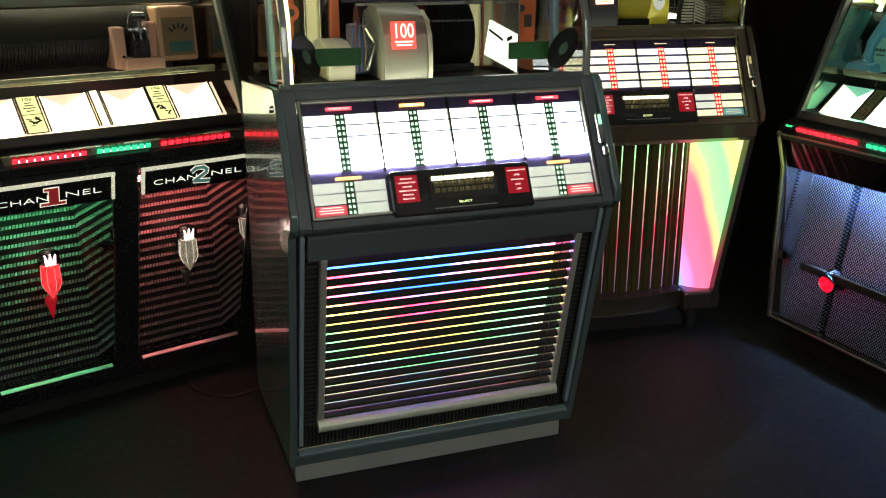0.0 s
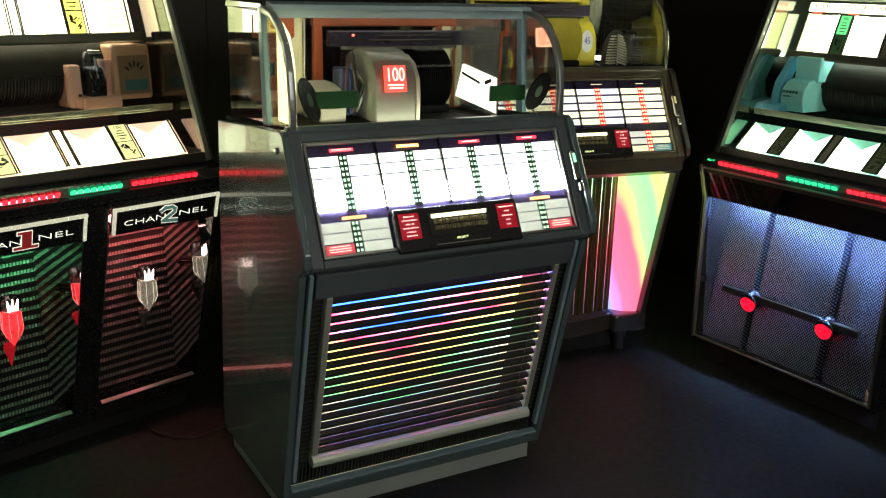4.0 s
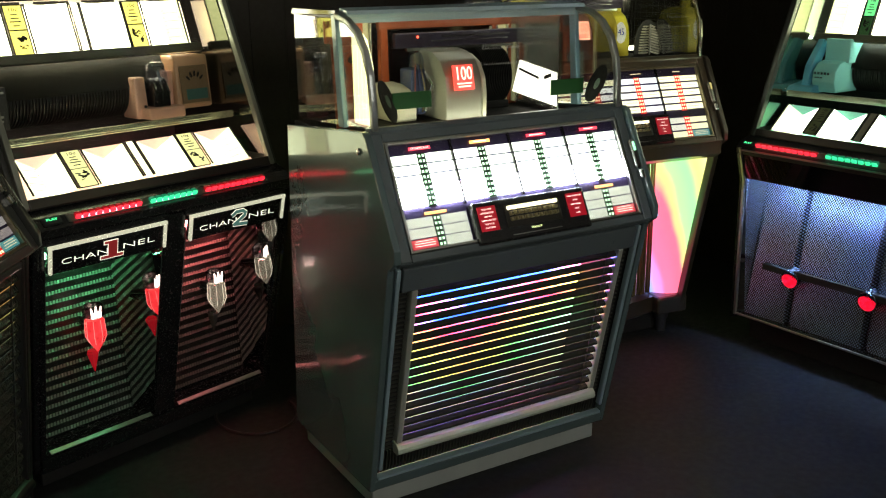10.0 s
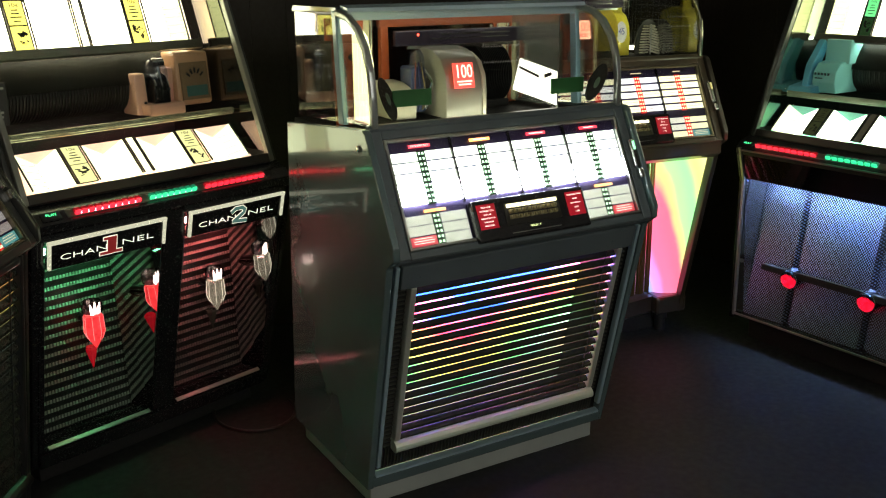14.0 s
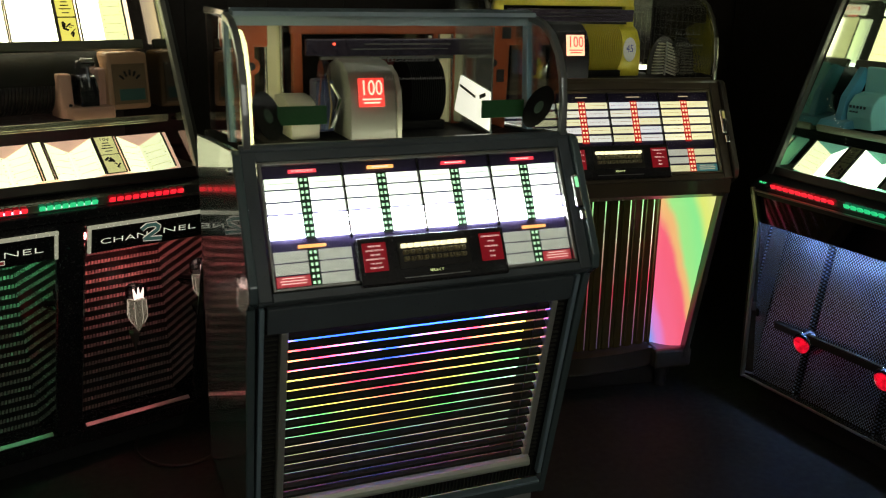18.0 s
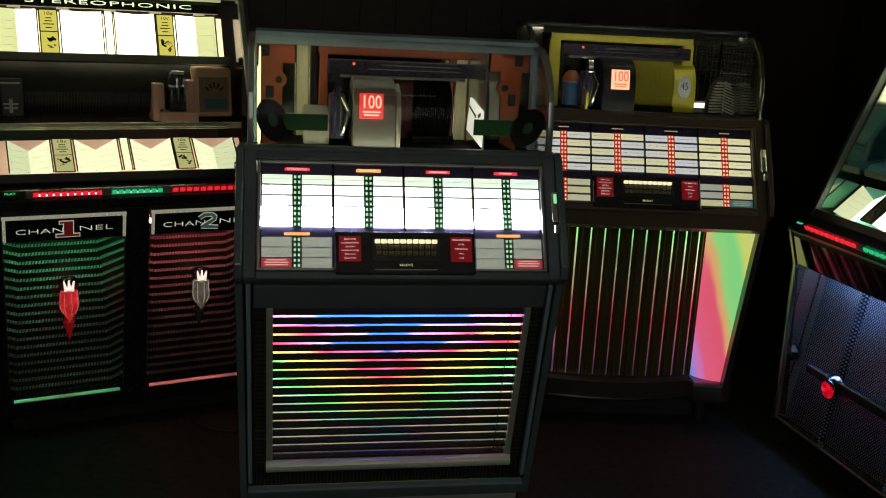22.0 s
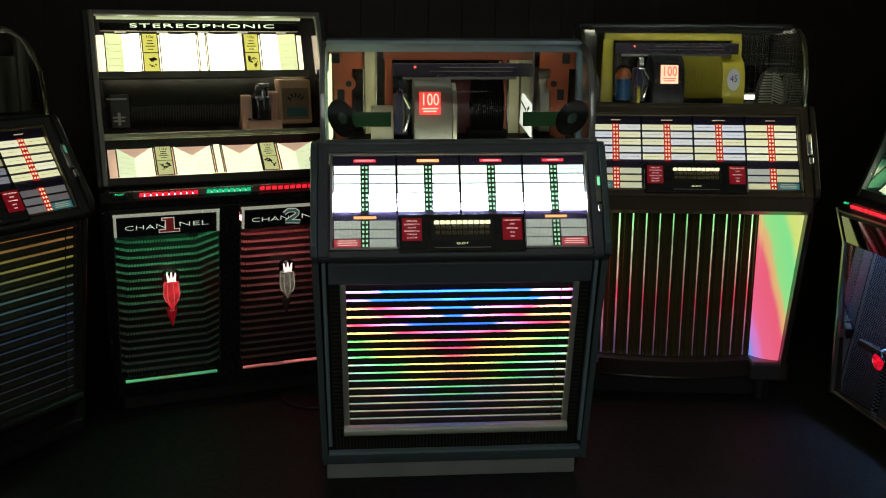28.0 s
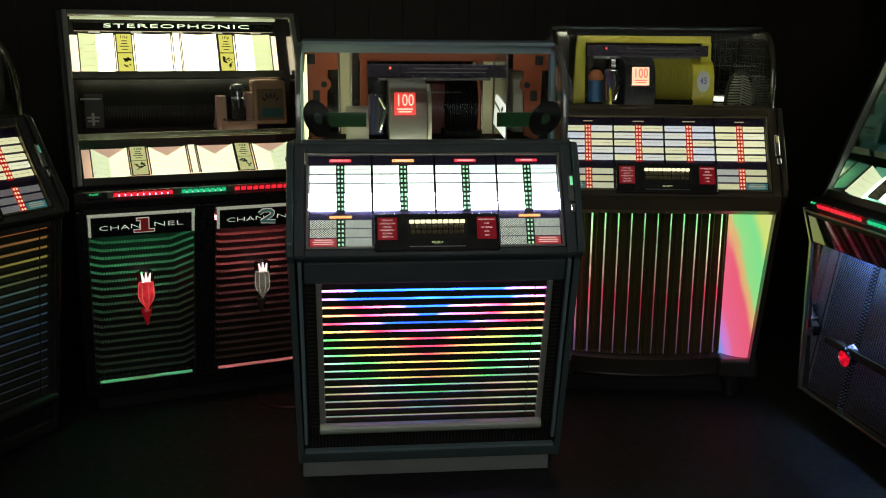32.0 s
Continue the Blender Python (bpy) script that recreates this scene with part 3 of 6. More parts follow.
def louvre_body(root, st, Z, dz):
    """Recessed lower front with lattice border, bright inner frame and horizontal slats before a glowing colour panel.
    """
    zt, zb = Z(0.752), 0.098
    foot = st.get("foot", 0.187)
    lean = (foot - 0.030) / (Z(0.752) - 0.085)
    V = lambda z: foot - (z - 0.085) * lean
    pm = slope(V(zb), zb, V(zt), zt)
    L = math.hypot(zt - zb, V(zt) - V(zb))
    w = 0.402
    # border frame of the front, flush with the side panels
    edge = nb()
    box(edge, (0, -0.0035, -0.008), (2 * w, 0.009, 0.022), bevel=0.003)
    for s in (-1, 1):
        box(edge, (s * (w - 0.006), L / 2 + 0.012, -0.009), (0.012, L - 0.026, 0.020), bevel=0.003)
    part("front_frame", edge, st["edge"], root, "pale metal edge of the front", pm)
    part("bottom_rail", box(nb(), (0, -0.0265, -0.012), (2 * 0.4145, 0.036, 0.026), bevel=0.005), st["body"], root, "enamelled rail along the bottom of the front", pm)
    # lattice of vertical bars in the border
    gwid = st["slat_half"] + 0.018
    part("lattice_back", box(nb(), (0, 0.030, -0.034), (2 * 0.3995, 0.082, 0.004)), MATT, root, m=pm)
    for sd in (-1, 1):
        part("lattice_back", box(nb(), (sd * (0.3995 + gwid - 0.016) / 2, L / 2 + 0.036, -0.031), (0.3995 - gwid + 0.016, L - 0.074, 0.004)), MATT, root, m=pm)
    if st["lattice"]:
        up = data_of("lattice_bar", box(nb(), (0, 0.036, -0.024), (0.0030, 0.066, 0.008)), st["lattice"])
        for i in range(72):
            part("lattice_bar", up, None, root, m=at(pm, -w + 0.024 + i * (2 * w - 0.048) / 71, 0))
        flat = data_of("lattice_bar", box(nb(), (0, 0, -0.024), (0.030, 0.0034, 0.008)), st["lattice"])
        for s in (-1, 1):
            for i in range(40):
                part("lattice_bar", flat, None, root, m=at(pm, s * 0.368, 0.080 + i * (L - 0.12) / 39))
    # bright inner frame, wider at the bottom than at the sides
    gw, gh = st["slat_half"], st["slat_high"]
    x0, x1, y0, y1 = -gw, gw, 0.098, 0.098 + gh
    fr = nb()
    prism(fr, [(0.068, -0.020), (0.068, 0.000), (0.071, 0.008), (0.077, 0.013), (0.084, 0.014), (0.092, 0.011), (0.099, 0.003), (0.103, -0.010), (0.103, -0.030)], -gw - 0.018, gw + 0.018, bevel=0.001)
    for s in (-1, 1):
        part("frame_upright", box(nb(), (s * (gw + 0.009), (0.102 + y1) / 2 + 0.001, -0.014), (0.018, y1 - 0.104, 0.028), bevel=0.004), st.get("upright", st["inner"]), root, "satin metal upright beside the slats", pm)
    part("inner_frame", fr, st["inner"], root, "satin metal bar under the slats", pm)
    part("top_panel", box(nb(), (0, (y1 + L) / 2, -0.006), (2 * 0.384, L - y1 - 0.002, 0.016), bevel=0.003), st["head"], root, m=pm)
    # glowing panel behind the slats, in place of colours mirrored on them
    glowp = box(nb(), (0, 0, 0), (0.80 if st["deep_light"] else x1 - x0, 0.004, gh))
    lm = pm @ Matrix.Translation((0, 0.098 + gh / 2 - 0.66 * st["deep_light"], -0.022 - st["deep_light"])) @ Matrix.Rotation(radians(-90), 4, "X")
    if st["deep_light"]:
        D = st["deep_light"] + 0.030
        # unseen black walls, added to stop light leaking past the frame
        for sd in (-1, 1):
            part("light_box_side", box(nb(), (sd * 0.4015, L / 2 - 0.050, -0.026 - D / 2), (0.003, L + 0.090, D)), MATT, root, "black wall added against light leaks", pm)
            part("light_box_front", box(nb(), (sd * 0.3975, L / 2, -0.0315), (0.0055, L - 0.010, 0.003)), MATT, root, m=pm)
    part("light_panel", glowp, st["rainbow"], root, "glowing rainbow panel for the colours on the slats", lm)
    n = 18
    pitch = gh / n
    me = data_of("slat", prism(nb(), [(0.0, -0.016), (0.003, -0.0075), (0.010, -0.009), (pitch * (st["cover"] - 0.02), -0.018), (pitch * st["cover"], -0.021)], x0, x1), st["slat"])
    for i in range(n):
        part("slat", me, None, root, m=at(pm, 0, 0.098 + i * pitch))
    part("slat_joint", box(nb(), (gw * 0.9, 0.098 + gh / 2, -0.010), (0.002, gh, 0.004)), MATT, root, m=pm)
    part("plinth", box(nb(), (-0.010, 0.445, 0.030), (0.802, 0.48, 0.060), bevel=0.004), st["plinth"], root, "grey painted plinth")


def sign_100(root, m, w, h, back, ink):
    p = part("selection_sign", box(nb(), (0, 0, 0), (w, h, 0.006), bevel=0.002), back, root, "lit red sign", m)
    part("sign_number", words("100", h * 0.52, ink, 0.0006, w * 0.74), None, p, "100", at(Matrix(), 0, h * 0.13, 0.0036))
    b = nb()
    box(b, (0, -h * 0.24, 0.0036), (w * 0.74, h * 0.055, 0.0006)); box(b, (0, -h * 0.36, 0.0036), (w * 0.62, h * 0.055, 0.0006))
    part("sign_print", b, ink, p)


def script_marks(root, m, mat, spans):
    """A word in script on the glass, as plain strokes."""
    for x0, x1, y, h in spans:
        b = nb()
        n = max(3, int((x1 - x0) / 0.0085))
        for i in range(n):
            x = x0 + (i + 0.5) * (x1 - x0) / n
            hh = h * (1.0 if i == 0 else 0.34 + 0.16 * ((i * 5) % 3))
            box(b, (x, y - h * 0.3 + hh / 2, 0), (0.0016, hh, 0.0005), Matrix.Rotation(-0.45 + 0.3 * math.sin(i * 1.7), 3, "Z"))
            box(b, (x + 0.003, y - h * 0.28 + 0.002 * (i % 2), 0), (0.0075, 0.0007, 0.0005), Matrix.Rotation(0.3 * math.cos(i * 2.3), 3, "Z"))
        part("glass_script", b, mat, root, "pale script strokes on the glass", m)


def mechanism(root, Z, k):
    """The record player seen in the dome: frame, top rail, record magazine, carriage and fenders."""
    zf = Z(1.075)
    part("mechanism_base", box(nb(), (0, 0.42, zf - 0.0065), (0.66, 0.32, 0.014), bevel=0.003), k["base"], root)
    # portal frame
    fr = nb()
    box(fr, (k["fx"], 0.47, Z(1.330)), (k["fw"], 0.022, 0.034), bevel=0.004)
    for s in (-1, 1):
        box(fr, (k["fx"] + s * (k["fw"] / 2 - 0.016), 0.47, Z(1.195)), (k.get("up", 0.030), 0.024, 0.245), bevel=0.004, top=(0.8, 1))
    part("portal_frame", fr, k["frame"], root, k["frame_label"])
    r = part("guide_rail", box(nb(), (k["fx"] + k.get("rail_dx", 0.0), 0.425, Z(1.283)), (k["fw"] - 0.055, 0.016, 0.042), bevel=0.003), k["rail"], root, "dark guide rail")
    part("rail_edge", box(nb(), (k["fx"] + 0.005, 0.412, Z(1.258)), (k["fw"] - 0.11, 0.010, 0.008)), CHROME, r)
    part("rail_line", box(nb(), (k["fx"] + 0.06, 0.416, Z(1.291)), (k["fw"] * 0.50, 0.002, 0.004)), CHROME, r)
    part("rail_line", box(nb(), (k["fx"] + 0.04, 0.416, Z(1.279)), (k["fw"] * 0.56, 0.002, 0.003)), CHROME, r)
    part("pilot_lamp", lathe(nb(), [(0.002, 0), (0.004, 0.002), (0.002, 0.006)], 10, Matrix.Translation((k["fx"] - k["fw"] * 0.29, 0.416, Z(1.292))) @ Matrix.Rotation(radians(90), 4, "X")), glow("pilot red", (1, 0.06, 0.03), 1.6), r, "small red lamp")
    # record magazine
    n = k["records"]
    x0, x1 = k["mx"]
    disc = data_of("record", record(nb(), (0, 0, 0), 0.086, 0.0022), k["disc"])
    for i in range(n):
        part("record", disc, None, root, m=Matrix.Translation((x0 + (x1 - x0) * i / (n - 1), 0.43, Z(1.172))))
    cr = nb()
    rod(cr, (x0 - 0.01, 0.43, Z(1.172)), (x1 + 0.01, 0.43, Z(1.172)), 0.012)
    box(cr, ((x0 + x1) / 2, 0.43, zf + 0.012), (x1 - x0 + 0.03, 0.10, 0.022), bevel=0.003)
    part("magazine_cradle", cr, k["base"], root)
    # tall fender beside the magazine, rounded over the top
    for fx, fwid, mat, fh, fy in k["fenders"]:
        pr = [(v + fy, zf + (Z(z) - zf) * fh) for v, z in ((0.30, 1.075), (0.298, 1.145), (0.306, 1.195), (0.332, 1.235), (0.375, 1.256), (0.43, 1.262), (0.50, 1.24), (0.52, 1.18), (0.52, 1.075))]
        part("fender", prism(nb(), pr, fx - fwid / 2, fx + fwid / 2, bevel=0.005), mat, root, smooth=True)
    sign_100(root, pose(k["sx"], 0.286 + k.get("fy", 0.0), Z(1.192), 78), 0.064, 0.068, k["sign"], k["sign_ink"])
    # selector carriage with coloured wires and a clear cover
    c = part("carriage", box(nb(), (k["cx"], 0.36, Z(1.150)), (0.045, 0.075, 0.125), bevel=0.008), k["carriage"], root, "dark selector carriage")
    for i, col in enumerate(((0.14, 0.03, 0.02), (0.02, 0.03, 0.12), (0.14, 0.10, 0.03))):
        rr = nb()
        pts = [(k["cx"] - 0.018 + 0.012 * i, 0.318, zf + 0.02), (k["cx"] - 0.022 + 0.016 * i, 0.308, Z(1.15)), (k["cx"] - 0.010 + 0.008 * i, 0.325, Z(1.225))]
        for a, b2 in zip(pts, pts[1:]):
            rod(rr, a, b2, 0.0022, 8)
        part("wire", rr, surface("wire %d" % i, col, 0.4), c)
    part("carriage_wheel", record(nb(), (k["cx"] + 0.002, 0.345, Z(1.225)), 0.034, 0.016), k["wheel"], c, smooth=True)
    part("carriage_lever", rod(rod(nb(), (k["cx"] + 0.012, 0.31, Z(1.10)), (k["cx"] + 0.030, 0.30, Z(1.17)), 0.006, 10), (k["cx"] + 0.030, 0.30, Z(1.17)), (k["cx"] + 0.012, 0.315, Z(1.205)), 0.005, 10), CHROME, c)


def vinyl_ornament(root, s, Z):
    """A small record on a green holder, set inside the dome front."""
    az, el = (radians(48), radians(20)) if s < 0 else (radians(24), radians(-20))
    normal = Vector((math.sin(az) * math.cos(el), -math.cos(az) * math.cos(el), math.sin(el)))
    m = Matrix.Translation((s * 0.339, 0.178, Z(1.152))) @ normal.to_track_quat("Z", "Y").to_matrix().to_4x4()
    d = part("ornament_record", lathe(nb(), [(0.004, -0.0012), (0.056, -0.0012), (0.057, 0), (0.056, 0.0012), (0.004, 0.0012)], 44), VINYL, root, "small black record", m)
    part("record_label", lathe(nb(), [(0.003, -0.002), (0.017, -0.002), (0.017, 0.002), (0.003, 0.002)], 28), LABELGREEN, d, "dark green label")
    part("green_holder", box(nb(), (s * 0.254, 0.205, Z(1.147)), (0.115, 0.006, 0.043), bevel=0.001), GREENCARD, root, "plain green card")


VINYL = surface("vinyl", (0.004, 0.004, 0.004), 0.6, bump=0.2, bscale=300, spec=0.06)
LABELGREEN = surface("dark green label", (0.02, 0.07, 0.04), 0.5)
GREENCARD = surface("green card", (0.006, 0.085, 0.016), 0.6)
ORANGE = surface("orange-brown casting paint", (0.42, 0.085, 0.022), 0.4, coat=0.2)
CREAM = surface("cream casting paint", (0.45, 0.44, 0.34), 0.38, coat=0.2, var=0.12)
GREYCAST = surface("grey casting paint", (0.21, 0.21, 0.175), 0.38, coat=0.2, var=0.12)
YELLOW = surface("yellow casting paint", (0.62, 0.55, 0.045), 0.38, coat=0.3, var=0.12)
NAVY = surface("navy plastic", (0.03, 0.045, 0.11), 0.3, coat=0.4)
PURPLE = surface("dark purple metal", (0.035, 0.028, 0.048), 0.28, metal=0.5)
TUBE = glow("cream lamp tube", (1.0, 0.97, 0.80), 1.3)
DOMETUBE = glow("blue box dome tube", (1.0, 1.0, 0.80), 4.5)
LOWTUBE = glow("brown box dome tube", (1.0, 1.0, 0.84), 4.5)
DIMTUBE = glow("blue box top tube", (1.0, 0.97, 0.84), 2.0)
FAINTTUBE = glow("grey box dome tube", (1.0, 0.97, 0.84), 0.5)
DECKTUBE = glow("dome fill tube", (1.0, 0.97, 0.80), 7.0)
# slight emission stands in for tube light on the reflector
GLOWCREAM = surface("glowing cream reflector", (0.66, 0.62, 0.38), 0.30, var=0.1, emit=(0.9, 0.85, 0.45), power=0.06)
WALNUT = surface("walnut-brown bronze paint", (0.080, 0.060, 0.036), 0.33, coat=0.4, var=0.3, scale=5)
WALNUT_D = surface("dark brown enamel", (0.040, 0.032, 0.023), 0.33, coat=0.4, var=0.25)
SIGNRED = glow("lit red sign", (0.95, 0.035, 0.025), 0.65)
SIGNWHITE = glow("lit sign figures", (1.0, 0.55, 0.42), 1.1)
SIGNPALE = glow("lit pale orange sign", (1.0, 0.46, 0.30), 1.2)
SIGNINK = glow("lit red figures", (0.9, 0.03, 0.02), 0.8)
DARKGREEN = surface("dark green number board", (0.006, 0.028, 0.014), 0.5)
DARKRED = surface("red number board", (0.42, 0.012, 0.012), 0.5, emit=(0.6, 0.012, 0.012), power=0.42)
# emission stands in for light on the metal strips
PERF = perforated("glowing perforated strip", (0.55, 0.58, 0.52), (0.0075, 0.0065), 0.24, lit=0.75, flat=True)

BLUE, RED, YEL, GRN, PINK = (0.02, 0.10, 1.0), (1.0, 0.04, 0.11), (0.95, 0.80, 0.14), (0.16, 0.90, 0.22), (1.0, 0.16, 0.46)
RAIN = rainbow("rainbow light", [(0.0, (0.04, 0.26, 1.0)), (0.05, BLUE), (0.20, BLUE), (0.225, (0.45, 0.25, 1.0)), (0.26, PINK), (0.33, RED), (0.40, (1.0, 0.45, 0.15)), (0.46, YEL), (0.54, GRN), (0.61, (0.40, 0.80, 0.58)), (0.68, (0.85, 0.66, 0.42)), (0.76, (0.70, 0.80, 0.36)), (0.86, (0.38, 0.70, 0.52)), (1.0, (0.50, 0.66, 0.44))], 0.70, 1.25, 0.0, 6.2, 5.9, 0.2525, 0.06, True, 0.0, 0.5, 0.505 / 18, 0.14)
RAIN_L = rainbow("rainbow light dim", [(0.0, (1.0, 0.25, 0.08)), (0.07, (1.0, 0.45, 0.10)), (0.15, YEL), (0.24, (0.55, 0.65, 0.25)), (0.32, (0.20, 0.55, 0.60)), (0.46, (0.08, 0.22, 0.60)), (0.65, (0.12, 0.14, 0.35)), (1.0, (0.2, 0.18, 0.18))], 0.25, 1.35, 0.3, 0.14, 3.0, 0.295, 0.10, True, 0.0, 0.4)
REDCORNER = data_of("price_plate", box(nb(), (0, 0, 0), (STRIP_W, STRIP_H - 0.002, 0.002), bevel=0.0006), glow("red price plate", (0.62, 0.015, 0.04), 0.32))
TEALCORNER = data_of("price_plate", box(nb(), (0, 0, 0), (STRIP_W, STRIP_H - 0.002, 0.002), bevel=0.0006), glow("teal price plate", (0.02, 0.16, 0.18), 0.5))
ORANGEHEAD, REDHEAD, DARKHEAD = glow("orange header", (1.0, 0.42, 0.12), 1.0), glow("red header", (0.85, 0.02, 0.06), 0.8), surface("dark header", (0.03, 0.025, 0.05), 0.4)

# title rows glow more further down: the tube's light put into the paper
BLUEBOX = dict(
    post=surface("blue post enamel", (0.20, 0.36, 0.46), 0.3, coat=0.4, var=0.1), side_low=0.052, side_deep=0.735, taper=-0.006, trough=surface("white trough paint", (0.75, 0.74, 0.68), 0.5),
    slat_half=0.334, slat_high=0.505, cover=0.60, under=0.772, coin=glow("coin lamp green", (0.25, 0.9, 0.42), 0.6),    body=BLUEGREY, head=surface("dark blue-grey head enamel", (0.095, 0.118, 0.130), 0.3, coat=0.4, var=0.2), deck=DEEP, panel=surface("violet-black board", (0.03, 0.02, 0.07), 0.4), trim=STEEL, edge=PALEBLUE, inner=surface("satin pale metal", (0.70, 0.80, 0.66), 0.32, 0.3, var=0.12),
    upright=surface("satin upright metal", (0.66, 0.70, 0.62), 0.30, 0.55, var=0.12),
    deep_light=0.20, lattice=surface("lattice metal", (0.075, 0.078, 0.066), 0.4, 0.4), slat=surface("dark polished slat", (0.075, 0.080, 0.066), 0.20, 0.6, var=0.55, scale=45, bump=0.5, bscale=220), rainbow=RAIN, plinth=BASEGREY, arch=surface("satin arch metal", (0.34, 0.36, 0.36), 0.3, 0.8), top_bar=surface("pale blue painted metal", (0.36, 0.47, 0.54), 0.25, coat=0.6, var=0.08), dome_top=surface("dark glassy top", (0.05, 0.058, 0.066), 0.1, coat=0.5),
    strip=paper("bright titles", [(0.88, 1.0, 0.86), (0.84, 0.97, 0.92), (0.95, 1, 0.95)], 0.85), mid_strip=paper("brighter titles", [(0.90, 1.0, 0.90), (0.92, 0.98, 0.96)], 1.5), hot_strip=paper("brightest titles", [(0.86, 0.90, 1.0), (0.82, 0.86, 1.0)], 26.0), low_strip=PERF, number_back=DARKGREEN, number=glow("pale green figures", (0.55, 1.0, 0.62), 0.75),
    heads=[REDHEAD, ORANGEHEAD, REDHEAD, REDHEAD], head_words=["EXTENDED PLAY", "", "", ""], head_ink=glow("header ink", (1, 0.7, 0.65), 0.7), low_head=ORANGEHEAD, print=surface("faint print", (0.45, 0.45, 0.5), 0.6), corner_mesh=REDCORNER,
    keybox=BLACK, keywell=surface("dark key well", (0.02, 0.018, 0.014), 0.35), light_key=glow("lit cream keys", (1.0, 0.92, 0.60), 0.8), dark_key=surface("smoked gold key", (0.36, 0.31, 0.16), 0.3, coat=0.4), key_ink=surface("dark key ink", (0.03, 0.025, 0.015), 0.5), select=glow("select lettering lamp", (0.7, 0.8, 0.35), 0.6))
# brown box's coin glow stands in for yellowish chrome, not a lamp
BROWNBOX = dict(BLUEBOX, side_low=0.085, side_deep=0.668, taper=0.014, under=0.788, coin=glow("yellow coin chrome glow", (0.5, 0.42, 0.12), 0.25), body=WALNUT_D, head=WALNUT, deck=DEEP, trim=surface("tarnished trim", (0.25, 0.22, 0.15), 0.3, 0.9), edge=WALNUT, plinth=MATT, arch=surface("dull arch metal", (0.25, 0.25, 0.2), 0.2, 1.0), top_bar=GLASS,
    strip_gap=0.0055, cream_strip=paper("cream paper titles", [(0.84, 0.80, 0.52), (0.80, 0.76, 0.46), (0.86, 0.83, 0.60)], 0.72), strip=paper("lit paper titles", [(0.66, 0.66, 0.68), (0.74, 0.72, 0.48), (0.68, 0.68, 0.66), (0.64, 0.66, 0.74), (0.78, 0.74, 0.50), (0.72, 0.71, 0.63)], 0.68), low_strip=paper("low paper titles", [(0.74, 0.70, 0.44), (0.5, 0.5, 0.46), (0.72, 0.70, 0.5)], 0.5), number_back=DARKRED, number=glow("pale orange figures", (1.0, 0.70, 0.42), 0.8),
    heads=[DARKHEAD] * 4, head_ink=glow("header ink dim", (0.8, 0.6, 0.4), 0.4), head_words=[""] * 4, low_head=DARKHEAD, print=surface("red print", (0.4, 0.08, 0.08), 0.6), corner_mesh=TEALCORNER)
BROWNBOX["mid_strip"] = BROWNBOX["hot_strip"] = BROWNBOX["strip"]
GREYBOX = dict(BROWNBOX, cover=0.72, trough=None, foot=0.110, deep_light=0.0, upright=surface("dull inner frame", (0.05, 0.05, 0.05), 0.4, 0.7), slat_half=0.386, slat_high=0.590, under=0.822, coin=glow("coin lamp dim green", (0.10, 0.35, 0.22), 0.35), body=surface("dark grey enamel", (0.02, 0.022, 0.021), 0.3, coat=0.4), head=surface("grey head enamel", (0.045, 0.047, 0.046), 0.33, coat=0.3), deck=MATT, edge=surface("dull grey edge", (0.05, 0.05, 0.05), 0.4, 0.5), lattice=None, inner=surface("dull inner frame", (0.05, 0.05, 0.05), 0.4, 0.7), plinth=MATT, rainbow=RAIN_L,
    strip=paper("dim paper titles", [(0.50, 0.48, 0.58), (0.62, 0.60, 0.66), (0.44, 0.42, 0.50), (0.66, 0.58, 0.34)], 0.30), low_strip=paper("dimmer paper titles", [(0.36, 0.34, 0.36), (0.30, 0.26, 0.28)], 0.24))
GREYBOX["mid_strip"] = GREYBOX["hot_strip"] = GREYBOX["strip"]


def reflector_columns(root, Z, xs, v, mat, tube, low=(0.366, 1.350)):
    """Upright cream reflectors, and the tube behind the head that lights the mechanism from below."""
    for x in xs:
        t = part("light_column", prism(nb(), [(x - 0.016, v), (x - 0.012, v + 0.005), (x, v + 0.008), (x + 0.012, v + 0.005), (x + 0.016, v), (x + 0.016, v + 0.012), (x - 0.016, v + 0.012)], Z(1.078), Z(1.345), axis="z"), mat, root, "upright cream reflector", smooth=True)
        for s in (-1, 1):
            part("reflector_edge", rod(nb(), (x + s * 0.0205, v - 0.004, Z(1.079)), (x + s * 0.0205, v - 0.004, Z(1.341)), 0.0042, 12), CHROME, t, smooth=True)
    part("dome_tube", rod(nb(), (-0.36, low[0], Z(low[1])), (0.36, low[0], Z(low[1])), 0.007, 12), tube, root, "lamp tube lighting the mechanism", smooth=True)


